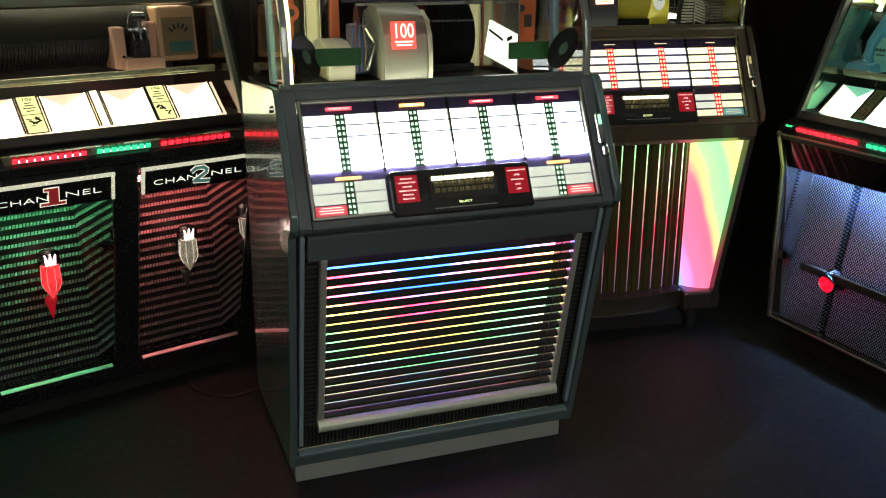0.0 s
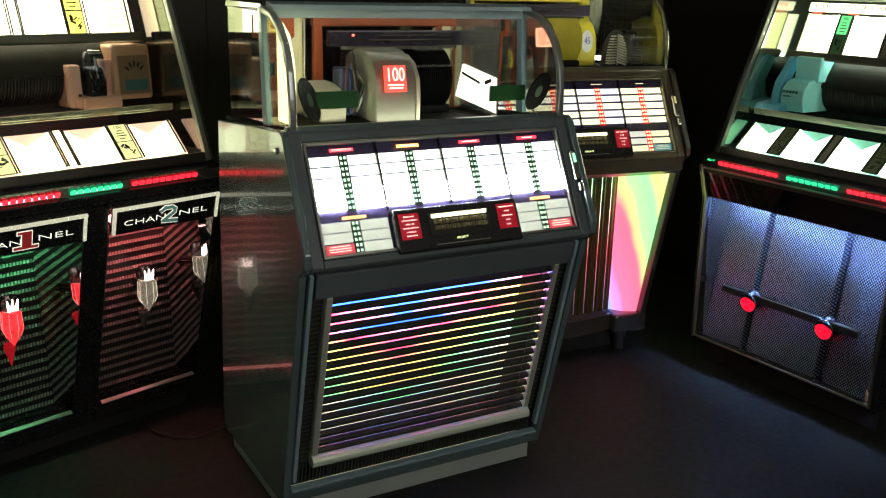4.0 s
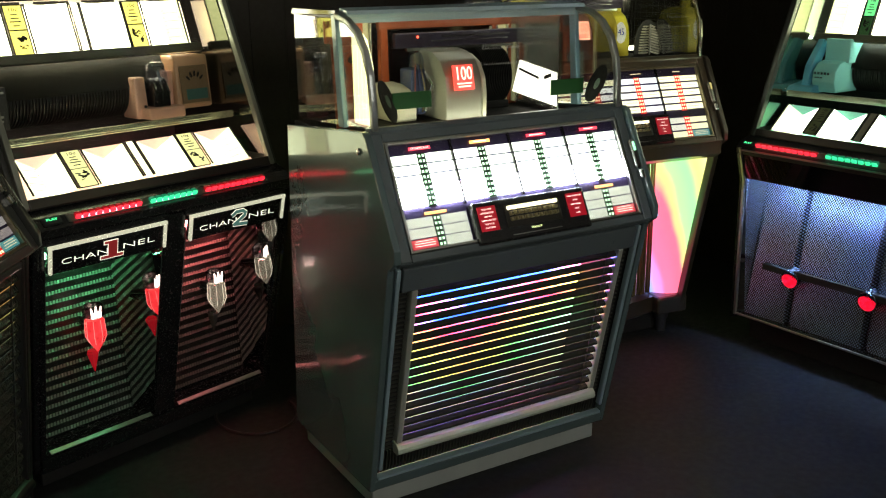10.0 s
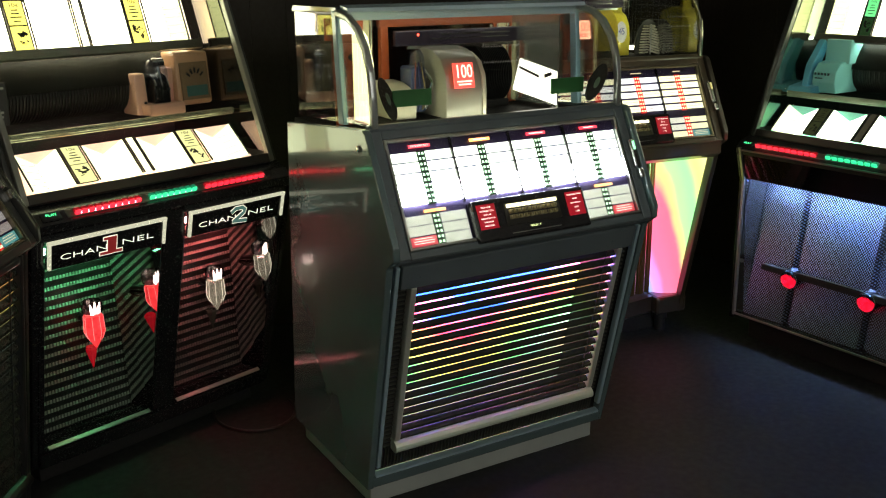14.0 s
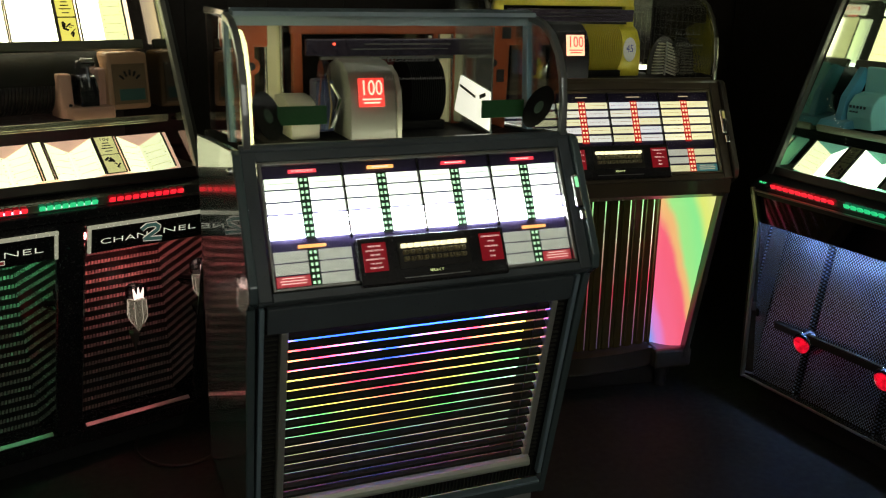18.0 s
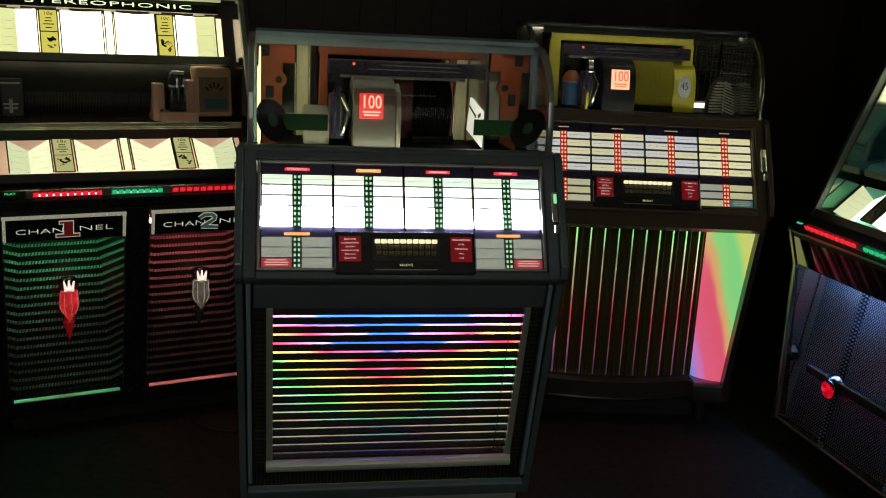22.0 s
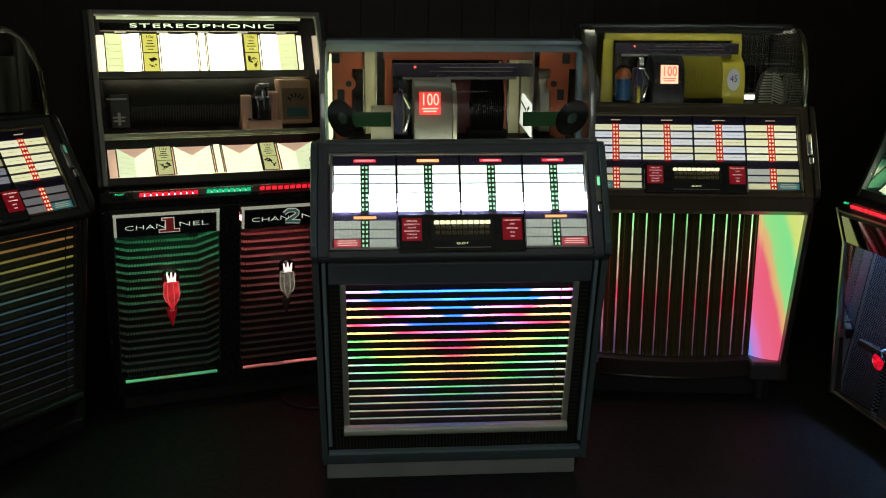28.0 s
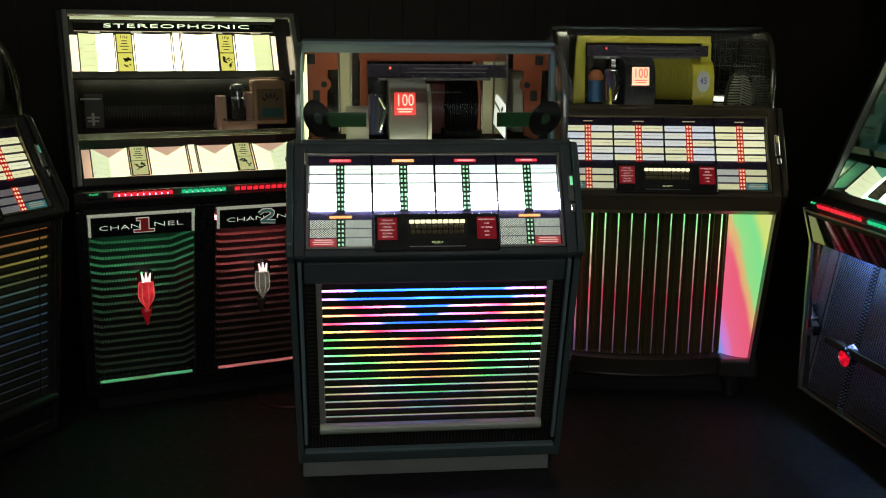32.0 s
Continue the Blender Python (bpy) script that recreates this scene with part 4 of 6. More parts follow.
def blue_jukebox(m):
    root = thing("jukebox", "blue-grey enamelled dome-top jukebox with rainbow-lit louvred front", "jukebox", m, "jukeboxes in the room")
    pm, Z = jukebox_shell(root, BLUEBOX, 0.0)
    dome(root, BLUEBOX, Z)
    louvre_body(root, BLUEBOX, Z, 0.0)
    part("dome_back", box(nb(), (0, 0.606, Z(1.21)), (0.77, 0.006, 0.29)), surface("dim back mirror", (0.16, 0.15, 0.14), 0.12, 1.0), root, "dark mirror back")
    part("maroon_panel", box(nb(), (0.080, 0.500, Z(1.168)), (0.262, 0.006, 0.185)), surface("maroon panel", (0.16, 0.018, 0.014), 0.4), root, "maroon panel behind the records")
    mechanism(root, Z, dict(base=DEEP, fx=0.02, fw=0.47, frame=ORANGE, frame_label="orange-brown painted frame", rail=PURPLE, records=16, mx=(0.068, 0.158), disc=VINYL, fy=-0.055,
                            fenders=[(-0.068, 0.116, GREYCAST, 1.0, -0.055), (-0.222, 0.070, CREAM, 0.52, 0.0)], sx=-0.080, sign=SIGNRED, sign_ink=SIGNWHITE, cx=-0.165, carriage=NAVY, wheel=glass("clear plastic", (0.75, 0.8, 0.9), 0.12)))
    reflector_columns(root, Z, (-0.258, 0.206), 0.47, GLOWCREAM, DOMETUBE, (0.196, 1.064))
    # unseen tube, added to fill the dome from above
    part("top_tube", rod(nb(), (-0.34, 0.366, Z(1.350)), (0.34, 0.366, Z(1.350)), 0.005, 12), DIMTUBE, root, "unseen fill tube behind the top bar", smooth=True)
    for s in (-1, 1):
        b = nb()
        box(b, (s * 0.338, 0.43, Z(1.315)), (0.115, 0.012, 0.060), bevel=0.004)
        box(b, (s * 0.345, 0.43, Z(1.17)), (0.050, 0.012, 0.250), bevel=0.004, top=(1.3, 1))
        rod(b, (s * 0.325, 0.43, Z(1.24)), (s * 0.325, 0.415, Z(1.24)), 0.022, 16)
        eb = part("end_bracket", b, ORANGE, root, "orange-brown end bracket")
        k = nb()
        box(k, (s * 0.365, 0.4225, Z(1.318)), (0.026, 0.004, 0.030), bevel=0.001)
        box(k, (s * 0.350, 0.4225, Z(1.205)), (0.022, 0.004, 0.034), bevel=0.001)
        rod(k, (s * 0.325, 0.416, Z(1.24)), (s * 0.325, 0.411, Z(1.24)), 0.010, 12)
        part("bracket_slot", k, MATT, eb)
        if s > 0:
            pr = [(0.44, Z(1.085)), (0.43, Z(1.15)), (0.435, Z(1.21)), (0.455, Z(1.255)), (0.50, Z(1.285)), (0.56, Z(1.29)), (0.56, Z(1.085))]
            part("end_fender", prism(nb(), pr, 0.285, 0.335, bevel=0.004), CREAM, root, "cream rounded end fender", smooth=True)
        vinyl_ornament(root, s, Z)
    # added glowing panel, imitating the brightness in the end glass
    er = part("end_reflector", prism(nb(), [(0.178, Z(1.088)), (0.186, Z(1.24)), (0.215, Z(1.305)), (0.262, Z(1.332)), (0.300, Z(1.335)), (0.300, Z(1.088))], -0.376, -0.372), surface("end glow cream", (0.75, 0.74, 0.52), 0.35, var=0.15, emit=(1.0, 0.98, 0.52), power=1.0, scale=14), root, "glowing cream panel for the brightness in the end glass")
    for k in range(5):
        part("reflector_rib", rod(nb(), (-0.378, 0.200 + 0.022 * k, Z(1.092)), (-0.378, 0.200 + 0.022 * k, Z(1.285)), 0.0016, 8), surface("end glow cream", (0.75, 0.74, 0.52)), er, smooth=True)
    # paler band put in for the brightness of the fender's side face
    part("fender_lip", prism(nb(), [(v - 0.057, Z(z)) for v, z in ((0.30, 1.078), (0.298, 1.145), (0.305, 1.190), (0.332, 1.228), (0.375, 1.248), (0.395, 1.246), (0.345, 1.215), (0.322, 1.180), (0.316, 1.078))], -0.0095, 0.0030, bevel=0.002), CREAM, root, "paler cream band for the fender's bright side face", smooth=True)
    part("support_strip", box(nb(), (0.174, 0.462, Z(1.200)), (0.014, 0.006, 0.230), bevel=0.002), ORANGE, root, "orange-brown support strip")
    part("support_strip", box(nb(), (0.158, 0.458, Z(1.205)), (0.010, 0.006, 0.210), bevel=0.002), CREAM, root, "cream support strip")
    part("partition", box(nb(), (0.2265, 0.328, Z(1.214)), (0.004, 0.232, 0.258)), surface("grey partition mirror", (0.48, 0.50, 0.48), 0.14, 0.8, var=0.1), root, "grey mirrored partition")
    # glowing patch and dark bands painted in for a reflection on the partition
    ep = part("end_light_panel", prism(nb(), [(0.214, Z(1.092)), (0.214, Z(1.186)), (0.394, Z(1.211)), (0.430, Z(1.119)), (0.430, Z(1.115))], 0.2205, 0.2240), glow("painted white reflection", (1.0, 0.98, 0.88), 0.60, 0.3), root, "glowing patch for a reflection on the partition")
    part("panel_band", box(nb(), (0.2195, 0.345, Z(1.176)), (0.0015, 0.10, 0.007), Matrix.Rotation(0.20, 3, "X")), MATT, ep)
    part("panel_band", box(nb(), (0.2195, 0.252, Z(1.174)), (0.0015, 0.035, 0.010), Matrix.Rotation(-0.3, 3, "X")), MATT, ep)
    script_marks(root, pose(-0.010, 0.158, Z(1.252), 76), surface("script white", (0.42, 0.42, 0.40), 0.5), [(-0.055, 0.065, 0.021, 0.011), (-0.066, 0.088, -0.021, 0.010)])
    part("side_lock", lathe(nb(), [(0.009, 0), (0.009, 0.004), (0.006, 0.006), (0.002, 0.0065)], 16, pose(-0.430, 0.165, 1.035, 0, -90)), CHROME, root)
    return root


def brown_jukebox(m, dz=0.06):
    root = thing("jukebox", "brown dome-top jukebox with yellow mechanism, fluted front and rainbow-lit columns", "jukebox", m, "jukeboxes in the room")
    pm, Z = jukebox_shell(root, BROWNBOX, dz)
    dome(root, BROWNBOX, Z, posts=False)
    part("dome_back", box(nb(), (0, 0.606, Z(1.21)), (0.77, 0.006, 0.29)), surface("dim back mirror", (0.16, 0.15, 0.14), 0.12, 1.0), root, "dark mirror back")
    mechanism(root, Z, dict(base=DEEP, up=0.048, rail_dx=0.01, fx=-0.026, fw=0.525, frame=YELLOW, frame_label="yellow painted frame", rail=PURPLE, records=22, mx=(0.004, 0.148), disc=surface("yellow magazine divider", (0.42, 0.36, 0.03), 0.4),
                            fy=-0.033, fenders=[(-0.066, 0.115, surface("black housing", (0.006, 0.007, 0.010), 0.5, spec=0.2), 1.0, -0.033), (0.205, 0.086, YELLOW, 0.98, 0.105), (-0.170, 0.012, YELLOW, 0.5, 0.0)], sx=-0.069, sign=SIGNPALE, sign_ink=SIGNINK, cx=-0.165, carriage=NAVY, wheel=CHROME))
    part("motor", rod(nb(), (-0.222, 0.36, Z(1.09)), (-0.222, 0.36, Z(1.17)), 0.028, 20), surface("blue motor paint", (0.012, 0.075, 0.20), 0.4, coat=0.2), root, "blue motor", smooth=True)
    part("motor_cap", lathe(nb(), [(0.03, 0), (0.032, 0.012), (0.02, 0.034), (0.008, 0.04)], 20, Matrix.Translation((-0.222, 0.36, Z(1.172)))), surface("orange cap", (0.35, 0.09, 0.015), 0.4), root, smooth=True)
    bd = part("badge", lathe(nb(), [(0.001, 0.001), (0.026, 0.001), (0.028, 0), (0.026, -0.001), (0.001, -0.001)], 32, Matrix.Diagonal((0.9, 1.5, 1, 1))), surface("badge white", (0.7, 0.72, 0.74), 0.5), root, "white oval badge", pose(0.203, 0.400, Z(1.168), 86))
    part("badge_number", words("45", 0.026, surface("badge blue", (0.03, 0.06, 0.35), 0.5), 0.0006, 0.026), None, bd, "45", at(Matrix(), 0, 0.002, 0.0022))
    # slatted shells at both ends
    for s in (-1, 1):
        xc, vy = s * 0.358, 0.440
        arch = [(xc + 0.060 * math.cos(math.pi * q / 12), Z(1.075) + 0.138 * math.sin(math.pi * q / 12) ** 0.7) for q in range(13)]
        sp = nb()
        lo = [sp.verts.new((x, vy, z)) for x, z in arch]
        hi = [sp.verts.new((x, vy + 0.006, z)) for x, z in arch]
        sp.faces.new(lo); sp.faces.new(hi[::-1])
        for q in range(13):
            sp.faces.new((lo[q], lo[(q + 1) % 13], hi[(q + 1) % 13], hi[q]))
        shell = part("end_shell", sp, surface("smoked shell", (0.05, 0.05, 0.045), 0.2, coat=0.5), root, "rounded smoked shell with pale slats")
        for q in range(11):
            z = Z(1.082) + q * 0.0105
            reach = 0.046 * math.sqrt(max(0.05, 1 - (q / 11.5) ** 2))
            part("shell_slat", box(nb(), (xc - 0.002 - reach / 2, vy - 0.012, z), (reach, 0.020, 0.0052), Matrix.Rotation(0.5, 3, "Z")), CREAM, shell)
            part("shell_slat", box(nb(), (xc + 0.002 + reach / 2, vy - 0.012, z), (reach, 0.020, 0.0046), Matrix.Rotation(0.40, 3, "Y") @ Matrix.Rotation(-0.5, 3, "Z")), CREAM, shell)
        part("shell_spine", box(nb(), (xc, vy - 0.022, Z(1.135)), (0.0035, 0.006, 0.120)), STEEL, shell)
        g = nb()
        for i in range(9):
            box(g, (s * 0.385, 0.25 + i * 0.04, Z(1.20)), (0.0007, 0.0007, 0.24))
            box(g, (s * 0.385, 0.41, Z(1.10) + i * 0.028), (0.0007, 0.34, 0.0007))
        for i in range(8):
            box(g, (s * (0.22 + i * 0.022), 0.575, Z(1.21)), (0.0007, 0.0007, 0.25))
            box(g, (s * 0.29, 0.575, Z(1.09) + i * 0.034), (0.17, 0.0007, 0.0007))
        part("wire_grid", g, surface("dull wire", (0.16, 0.16, 0.14), 0.4, 0.8), root, "thin wire grid")
    part("low_tube", rod(nb(), (-0.36, 0.196, Z(1.064)), (0.36, 0.196, Z(1.064)), 0.007, 12), LOWTUBE, root, "lamp tube lighting the mechanism", smooth=True)
    # unseen tube added to brighten the mechanism; the shade hides it
    part("dome_tube", rod(nb(), (-0.33, 0.318, Z(1.352)), (0.33, 0.318, Z(1.352)), 0.005, 12), DECKTUBE, root, "unseen fill tube behind its shade", smooth=True)
    part("tube_shade", prism(nb(), [(0.296, Z(1.340)), (0.296, Z(1.3625)), (0.335, Z(1.3645)), (0.335, Z(1.362)), (0.300, Z(1.360)), (0.300, Z(1.340))], -0.345, 0.345), MATT, root, "shade added to hide the fill tube")
    for s in (-1, 1):
        part("end_light", box(nb(), (s * 0.335, 0.56, Z(1.092)), (0.090, 0.004, 0.018)), TUBE, root, "lit end window")
    script_marks(root, pose(0.25, 0.165, Z(1.215), 74), surface("script grey", (0.4, 0.4, 0.38), 0.5), [(0.0, 0.09, 0.022, 0.014), (0.0, 0.10, -0.015, 0.012)])
    # lower front: bowed fluted screen between two lit columns
    zb, zt = 0.165, 0.767
    w = 0.30
    pitch = w / 6
    bow = lambda x: 0.034 * (1 - (x / w) ** 2)
    gold = surface("smoked gold flute", (0.12, 0.095, 0.035), 0.2, metal=0.4, coat=0.5, var=0.3, scale=20)
    ridge = [(-pitch * 0.476, 0.007), (-pitch * 0.40, 0.001), (-pitch * 0.20, 0.001), (-pitch * 0.14, -0.005), (pitch * 0.14, -0.005), (pitch * 0.20, 0.001), (pitch * 0.40, 0.001), (pitch * 0.476, 0.007)]
    fl = data_of("flute", prism(nb(), ridge, zb, zt, axis="z"), gold, True)
    half = data_of("flute", prism(nb(), ridge[4:] + [(0.0, 0.007), (0.0, -0.005)], zb, zt, axis="z"), gold, True)
    for i in range(1, 12):
        x = -w + i * pitch
        part("flute", fl, None, root, m=Matrix.Translation((x, 0.264 - bow(x), 0)))
    part("flute", half, None, root, m=Matrix.Translation((-w, 0.264, 0)))
    part("flute", half, None, root, m=Matrix.Translation((w, 0.264, 0)) @ Matrix.Diagonal((-1, 1, 1, 1)))
    sc = nb()
    k = 16
    pts = [(-w + 2 * w * i / k, 0.270 - bow(-w + 2 * w * i / k)) for i in range(k + 1)]
    prism(sc, pts + [(x, y + 0.004) for x, y in pts[::-1]], zb, zt, axis="z")
    # emission stands in for column light on the screen, brighter at the sides
    STRIPES = rainbow("fluted screen glow", [(0.0, GRN), (0.18, (0.3, 0.85, 0.3)), (0.36, (0.62, 0.66, 0.40)), (0.50, (0.85, 0.42, 0.32)), (0.64, RED), (0.80, (0.7, 0.2, 0.3)), (1.0, (0.25, 0.15, 0.4))], 0.25, 1.45, 0.0, 2.7, 3.8, Z(0.752), 0.2, True, 0.0, 0.4, sides=0.65)
    part("light_screen", sc, STRIPES, root, "screen glowing green above and red below")
    for s in (-1, 1):
        c = nb()
        k, levels, rings = 12, 8, []
        for q in range(levels + 1):
            z = zb + (zt - zb) * q / levels
            a, e = Vector((0.297, 0.272)), Vector((0.428, 0.200 - 0.140 * q / levels))
            nrm = Vector((-(a - e).y, (a - e).x)).normalized()
            ring = [a.lerp(e, i / k) + nrm * 0.022 * math.sin(math.pi * i / k) for i in range(k + 1)] + [Vector((0.428, 0.285)), Vector((0.297, 0.285))]
            rings.append([c.verts.new((s * p.x, p.y, z)) for p in ring])
        for lo, hi in zip(rings, rings[1:]):
            for i in range(len(lo)):
                i2 = (i + 1) % len(lo)
                c.faces.new((lo[i], lo[i2], hi[i2], hi[i]))
        c.faces.new(rings[0]); c.faces.new(rings[-1])
        part("lit_column", c, COLUMN, root, "translucent column lit in rainbow colours", smooth=True)
        part("column_foot", box(nb(), (s * 0.362, 0.235, 0.125), (0.150, 0.110, 0.076), bevel=0.012), WALNUT_D, root, "brown column foot")
    base = nb()
    pts = [(-w + 2 * w * i / 16, 0.222 - bow(-w + 2 * w * i / 16) * 1.4) for i in range(17)]
    prism(base, pts + [(w, 0.30), (-w, 0.30)], 0.098, 0.160, axis="z")
    part("base_band", base, WALNUT_D, root, "bowed brown base band", smooth=True)
    tr = nb()
    prism(tr, [(x, y - 0.004) for x, y in pts] + [(x, y + 0.002) for x, y in pts[::-1]], 0.094, 0.0985, axis="z")
    part("base_trim", tr, CHROME, root)
    part("plinth", box(nb(), (0, 0.44, 0.045), (0.78, 0.36, 0.09), bevel=0.004), MATT, root)
    for s in (-1, 1):
        ft = nb()
        rod(ft, (s * 0.345, 0.235, 0.0), (s * 0.345, 0.235, 0.06), 0.022, 14)
        rod(ft, (s * 0.345, 0.235, 0.055), (s * 0.345, 0.235, 0.087), 0.030, 14)
        part("castor", ft, MATT, root, smooth=True)
    return root


COLUMN = rainbow("column light", [(0.0, GRN), (0.10, (0.15, 0.50, 1.0)), (0.20, (0.24, 0.36, 1.0)), (0.27, (0.78, 0.24, 0.75)), (0.34, (1.0, 0.14, 0.30)), (0.52, (1.0, 0.12, 0.23)), (0.58, (0.95, 0.52, 0.22)), (0.64, (0.36, 0.88, 0.30)), (0.75, (0.28, 0.90, 0.32)), (0.84, (0.80, 0.90, 0.22)), (0.95, (0.86, 0.88, 0.34)), (1.0, (0.60, 0.72, 1.0))], 2.9, -0.75, 0.0, 0.60, 0.0, 0.767, 0.07, True, -0.24)


def grey_jukebox(m, dz=0.05):
    root = thing("jukebox", "dark grey dome-top jukebox with colour-lit louvres, facing into the room", "jukebox", m, "jukeboxes in the room")
    pm, Z = jukebox_shell(root, GREYBOX, dz)
    dome(root, dict(GREYBOX, arch=surface("dull arch metal", (0.25, 0.25, 0.2), 0.2, 1.0)), Z, posts=False)
    louvre_body(root, GREYBOX, Z, dz)
    part("dome_back", box(nb(), (0, 0.606, Z(1.21)), (0.77, 0.006, 0.29)), surface("dim back mirror", (0.16, 0.15, 0.14), 0.12, 1.0), root, "dark mirror back")
    mechanism(root, Z, dict(base=MATT, fx=0.0, fw=0.47, frame=surface("grey frame", (0.12, 0.12, 0.11), 0.4), frame_label="grey frame", rail=PURPLE, records=14, mx=(0.03, 0.16), disc=VINYL,
                            fenders=[(-0.075, 0.125, MATT, 1.0, 0.0), (-0.215, 0.085, MATT, 0.8, 0.0)], sx=-0.078, sign=SIGNRED, sign_ink=SIGNWHITE, cx=-0.165, carriage=NAVY, wheel=CHROME))
    for s in (-1, 1):
        part("end_fender", box(nb(), (s * 0.30, 0.45, Z(1.17)), (0.10, 0.012, 0.19), bevel=0.004), CREAM, root, "pale end plate")
    reflector_columns(root, Z, (-0.262, 0.262), 0.40, CREAM, FAINTTUBE)
    return root


blue_jukebox(pose(0.840, 2.050, 0, 0, 0, -1.0))
brown_jukebox(pose(1.732, 2.650, 0, 0, 0, -8.0))
GREY_AT = pose(-0.545, 2.199, 0, 0, 0, 57.0)
grey_jukebox(GREY_AT)

# ---- hooded jukeboxes with two title boards ----
WINGREY = surface("grey-green hood metal", (0.28, 0.285, 0.25), 0.33, metal=0.5, var=0.15)
# outer leaves use dimmer copies, with shade put into the glow
PAGE = glow("lit title page", (1.0, 1.0, 0.72), 2.8, 0.3, 7)
PAGE_SIDE = glow("dimmer title page", (0.90, 0.92, 0.46), 0.80, 0.2, 8)
PAGE_LOW = glow("lower title page", (0.97, 1.0, 0.66), 0.95, 0.25, 8)
PAGE_LOW2 = glow("lower title page shade", (0.82, 0.86, 0.55), 0.75, 0.2, 8)
CARD_Y = glow("yellow price card", (0.80, 0.70, 0.13), 0.72, 0.1)
CARD_G = glow("green price card", (0.10, 0.62, 0.20), 0.6, 0.1)
CARD_OL = surface("olive card", (0.13, 0.15, 0.07), 0.5)
INK = surface("black ink", (0.015, 0.014, 0.012), 0.6)
INKGREY = surface("grey print", (0.30, 0.30, 0.22), 0.6)
PINKPAINT = surface("salmon pink casting", (0.80, 0.48, 0.36), 0.35, coat=0.3, var=0.1)
TURQ = surface("turquoise casting", (0.32, 0.84, 0.84), 0.35, coat=0.3, var=0.1)
REDBODY = surface("clear red key plastic", (0.22, 0.010, 0.014), 0.25, coat=0.4, emit=(0.6, 0.015, 0.03), power=0.10)
GREENBODY = surface("clear green key plastic", (0.012, 0.13, 0.07), 0.25, coat=0.4, emit=(0.02, 0.5, 0.26), power=0.10)
REDKEY = glow("lit red keys", (1.0, 0.012, 0.035), 0.70, 0.4, 70)
GREENKEY = glow("lit green keys", (0.012, 0.60, 0.24), 0.62, 0.35, 60)
PLAYGREEN = glow("green play lamp", (0.05, 0.85, 0.30), 0.8)


def page(root, m, w, h, mats, fold=0.018, dip=0.03, holes=True):
    """An open title page: two leaves that meet in a fold."""
    for s in (-1, 1):
        b = nb()
        t = 0.0015
        v = [(0, 0, -fold), (s * w / 2, 0, 0), (s * w / 2, h, 0), (0, h - dip, -fold)]
        a = [b.verts.new(p) for p in v]
        c = [b.verts.new((p[0], p[1], p[2] - t)) for p in v]
        b.faces.new(a); b.faces.new(c[::-1])
        for i in range(4):
            b.faces.new((a[i], c[i], c[(i + 1) % 4], a[(i + 1) % 4]))
        leaf = part("title_leaf", b, mats[0 if s < 0 else 1], root, m=m)
        if holes:
            k = nb()
            for i in range(5):
                y = h * (0.13 + 0.16 * i)
                for j, x in enumerate((0.12, 0.86)):
                    box(k, (s * w / 2 * x, y, -fold * (1 - x) + 0.0008), (w * 0.028, 0.0020, 0.0006))
            for i in range(1, 5):
                y = h * 0.18 * i
                box(k, (s * w / 4, y, -fold * 0.5 + 0.0006), (w * 0.40, 0.0007, 0.0005), Matrix.Rotation(-s * math.atan2(fold, w / 2), 3, "Y"))
            part("leaf_print", k, INKGREY, leaf)


def price_card(root, m, w, h, top, low, kind):
    part("card_backing", box(nb(), (0, h * 0.5, -0.003), (w + 0.004, h, 0.002)), MATT, root, m=m)
    c = part("price_card", box(nb(), (0, h * 0.745, 0), (w, h * 0.47, 0.003), bevel=0.0008), top, root, "price card", m)
    part("picture_card", box(nb(), (0, h * 0.245, 0), (w, h * 0.47, 0.003), bevel=0.0008), low, root, "card with a small black drawing", m)
    part("price_figure", words("10\u00a2", h * 0.075, INK, 0.0003, w * 0.46), None, c, "10\u00a2", at(Matrix(), 0, h * 0.90, 0.0019))
    k = nb()
    for y, ww in ((0.80, 0.34), (0.73, 0.42), (0.66, 0.60), (0.58, 0.36)):
        box(k, (0, h * y, 0.0019), (w * ww, h * (0.055 if y == 0.90 else 0.022), 0.0006))
    rnd = random.Random(int(kind * 100))
    for i in range(9):
        x, y = rnd.uniform(-0.26, 0.26) * w, h * rnd.uniform(0.10, 0.38)
        box(k, (x, y, 0.0019), (w * rnd.uniform(0.10, 0.34), h * rnd.uniform(0.015, 0.06), 0.0006), Matrix.Rotation(rnd.uniform(-1.2, 1.2), 3, "Z"))
    part("card_print", k, INK, c)


def key_row(root, m, x0, x1, n, mat, body, tall=0.013):
    """Translucent keys side by side, each with a lit front edge."""
    w = (x1 - x0) / n
    me = data_of("selection_key", box(nb(), (0, tall * 0.20, 0.002), (w * 0.80, tall * 0.60, 0.012), bevel=0.002, top=(0.94, 0.6)), body)
    tip = data_of("key_tip", box(nb(), (0, -tall * 0.31, 0.003), (w * 0.78, tall * 0.40, 0.014), bevel=0.002, top=(0.94, 0.7)), mat)
    for i in range(n):
        k = part("selection_key", me, None, root, m=at(m, x0 + (i + 0.5) * w, 0, 0))
        part("key_tip", tip, None, k)


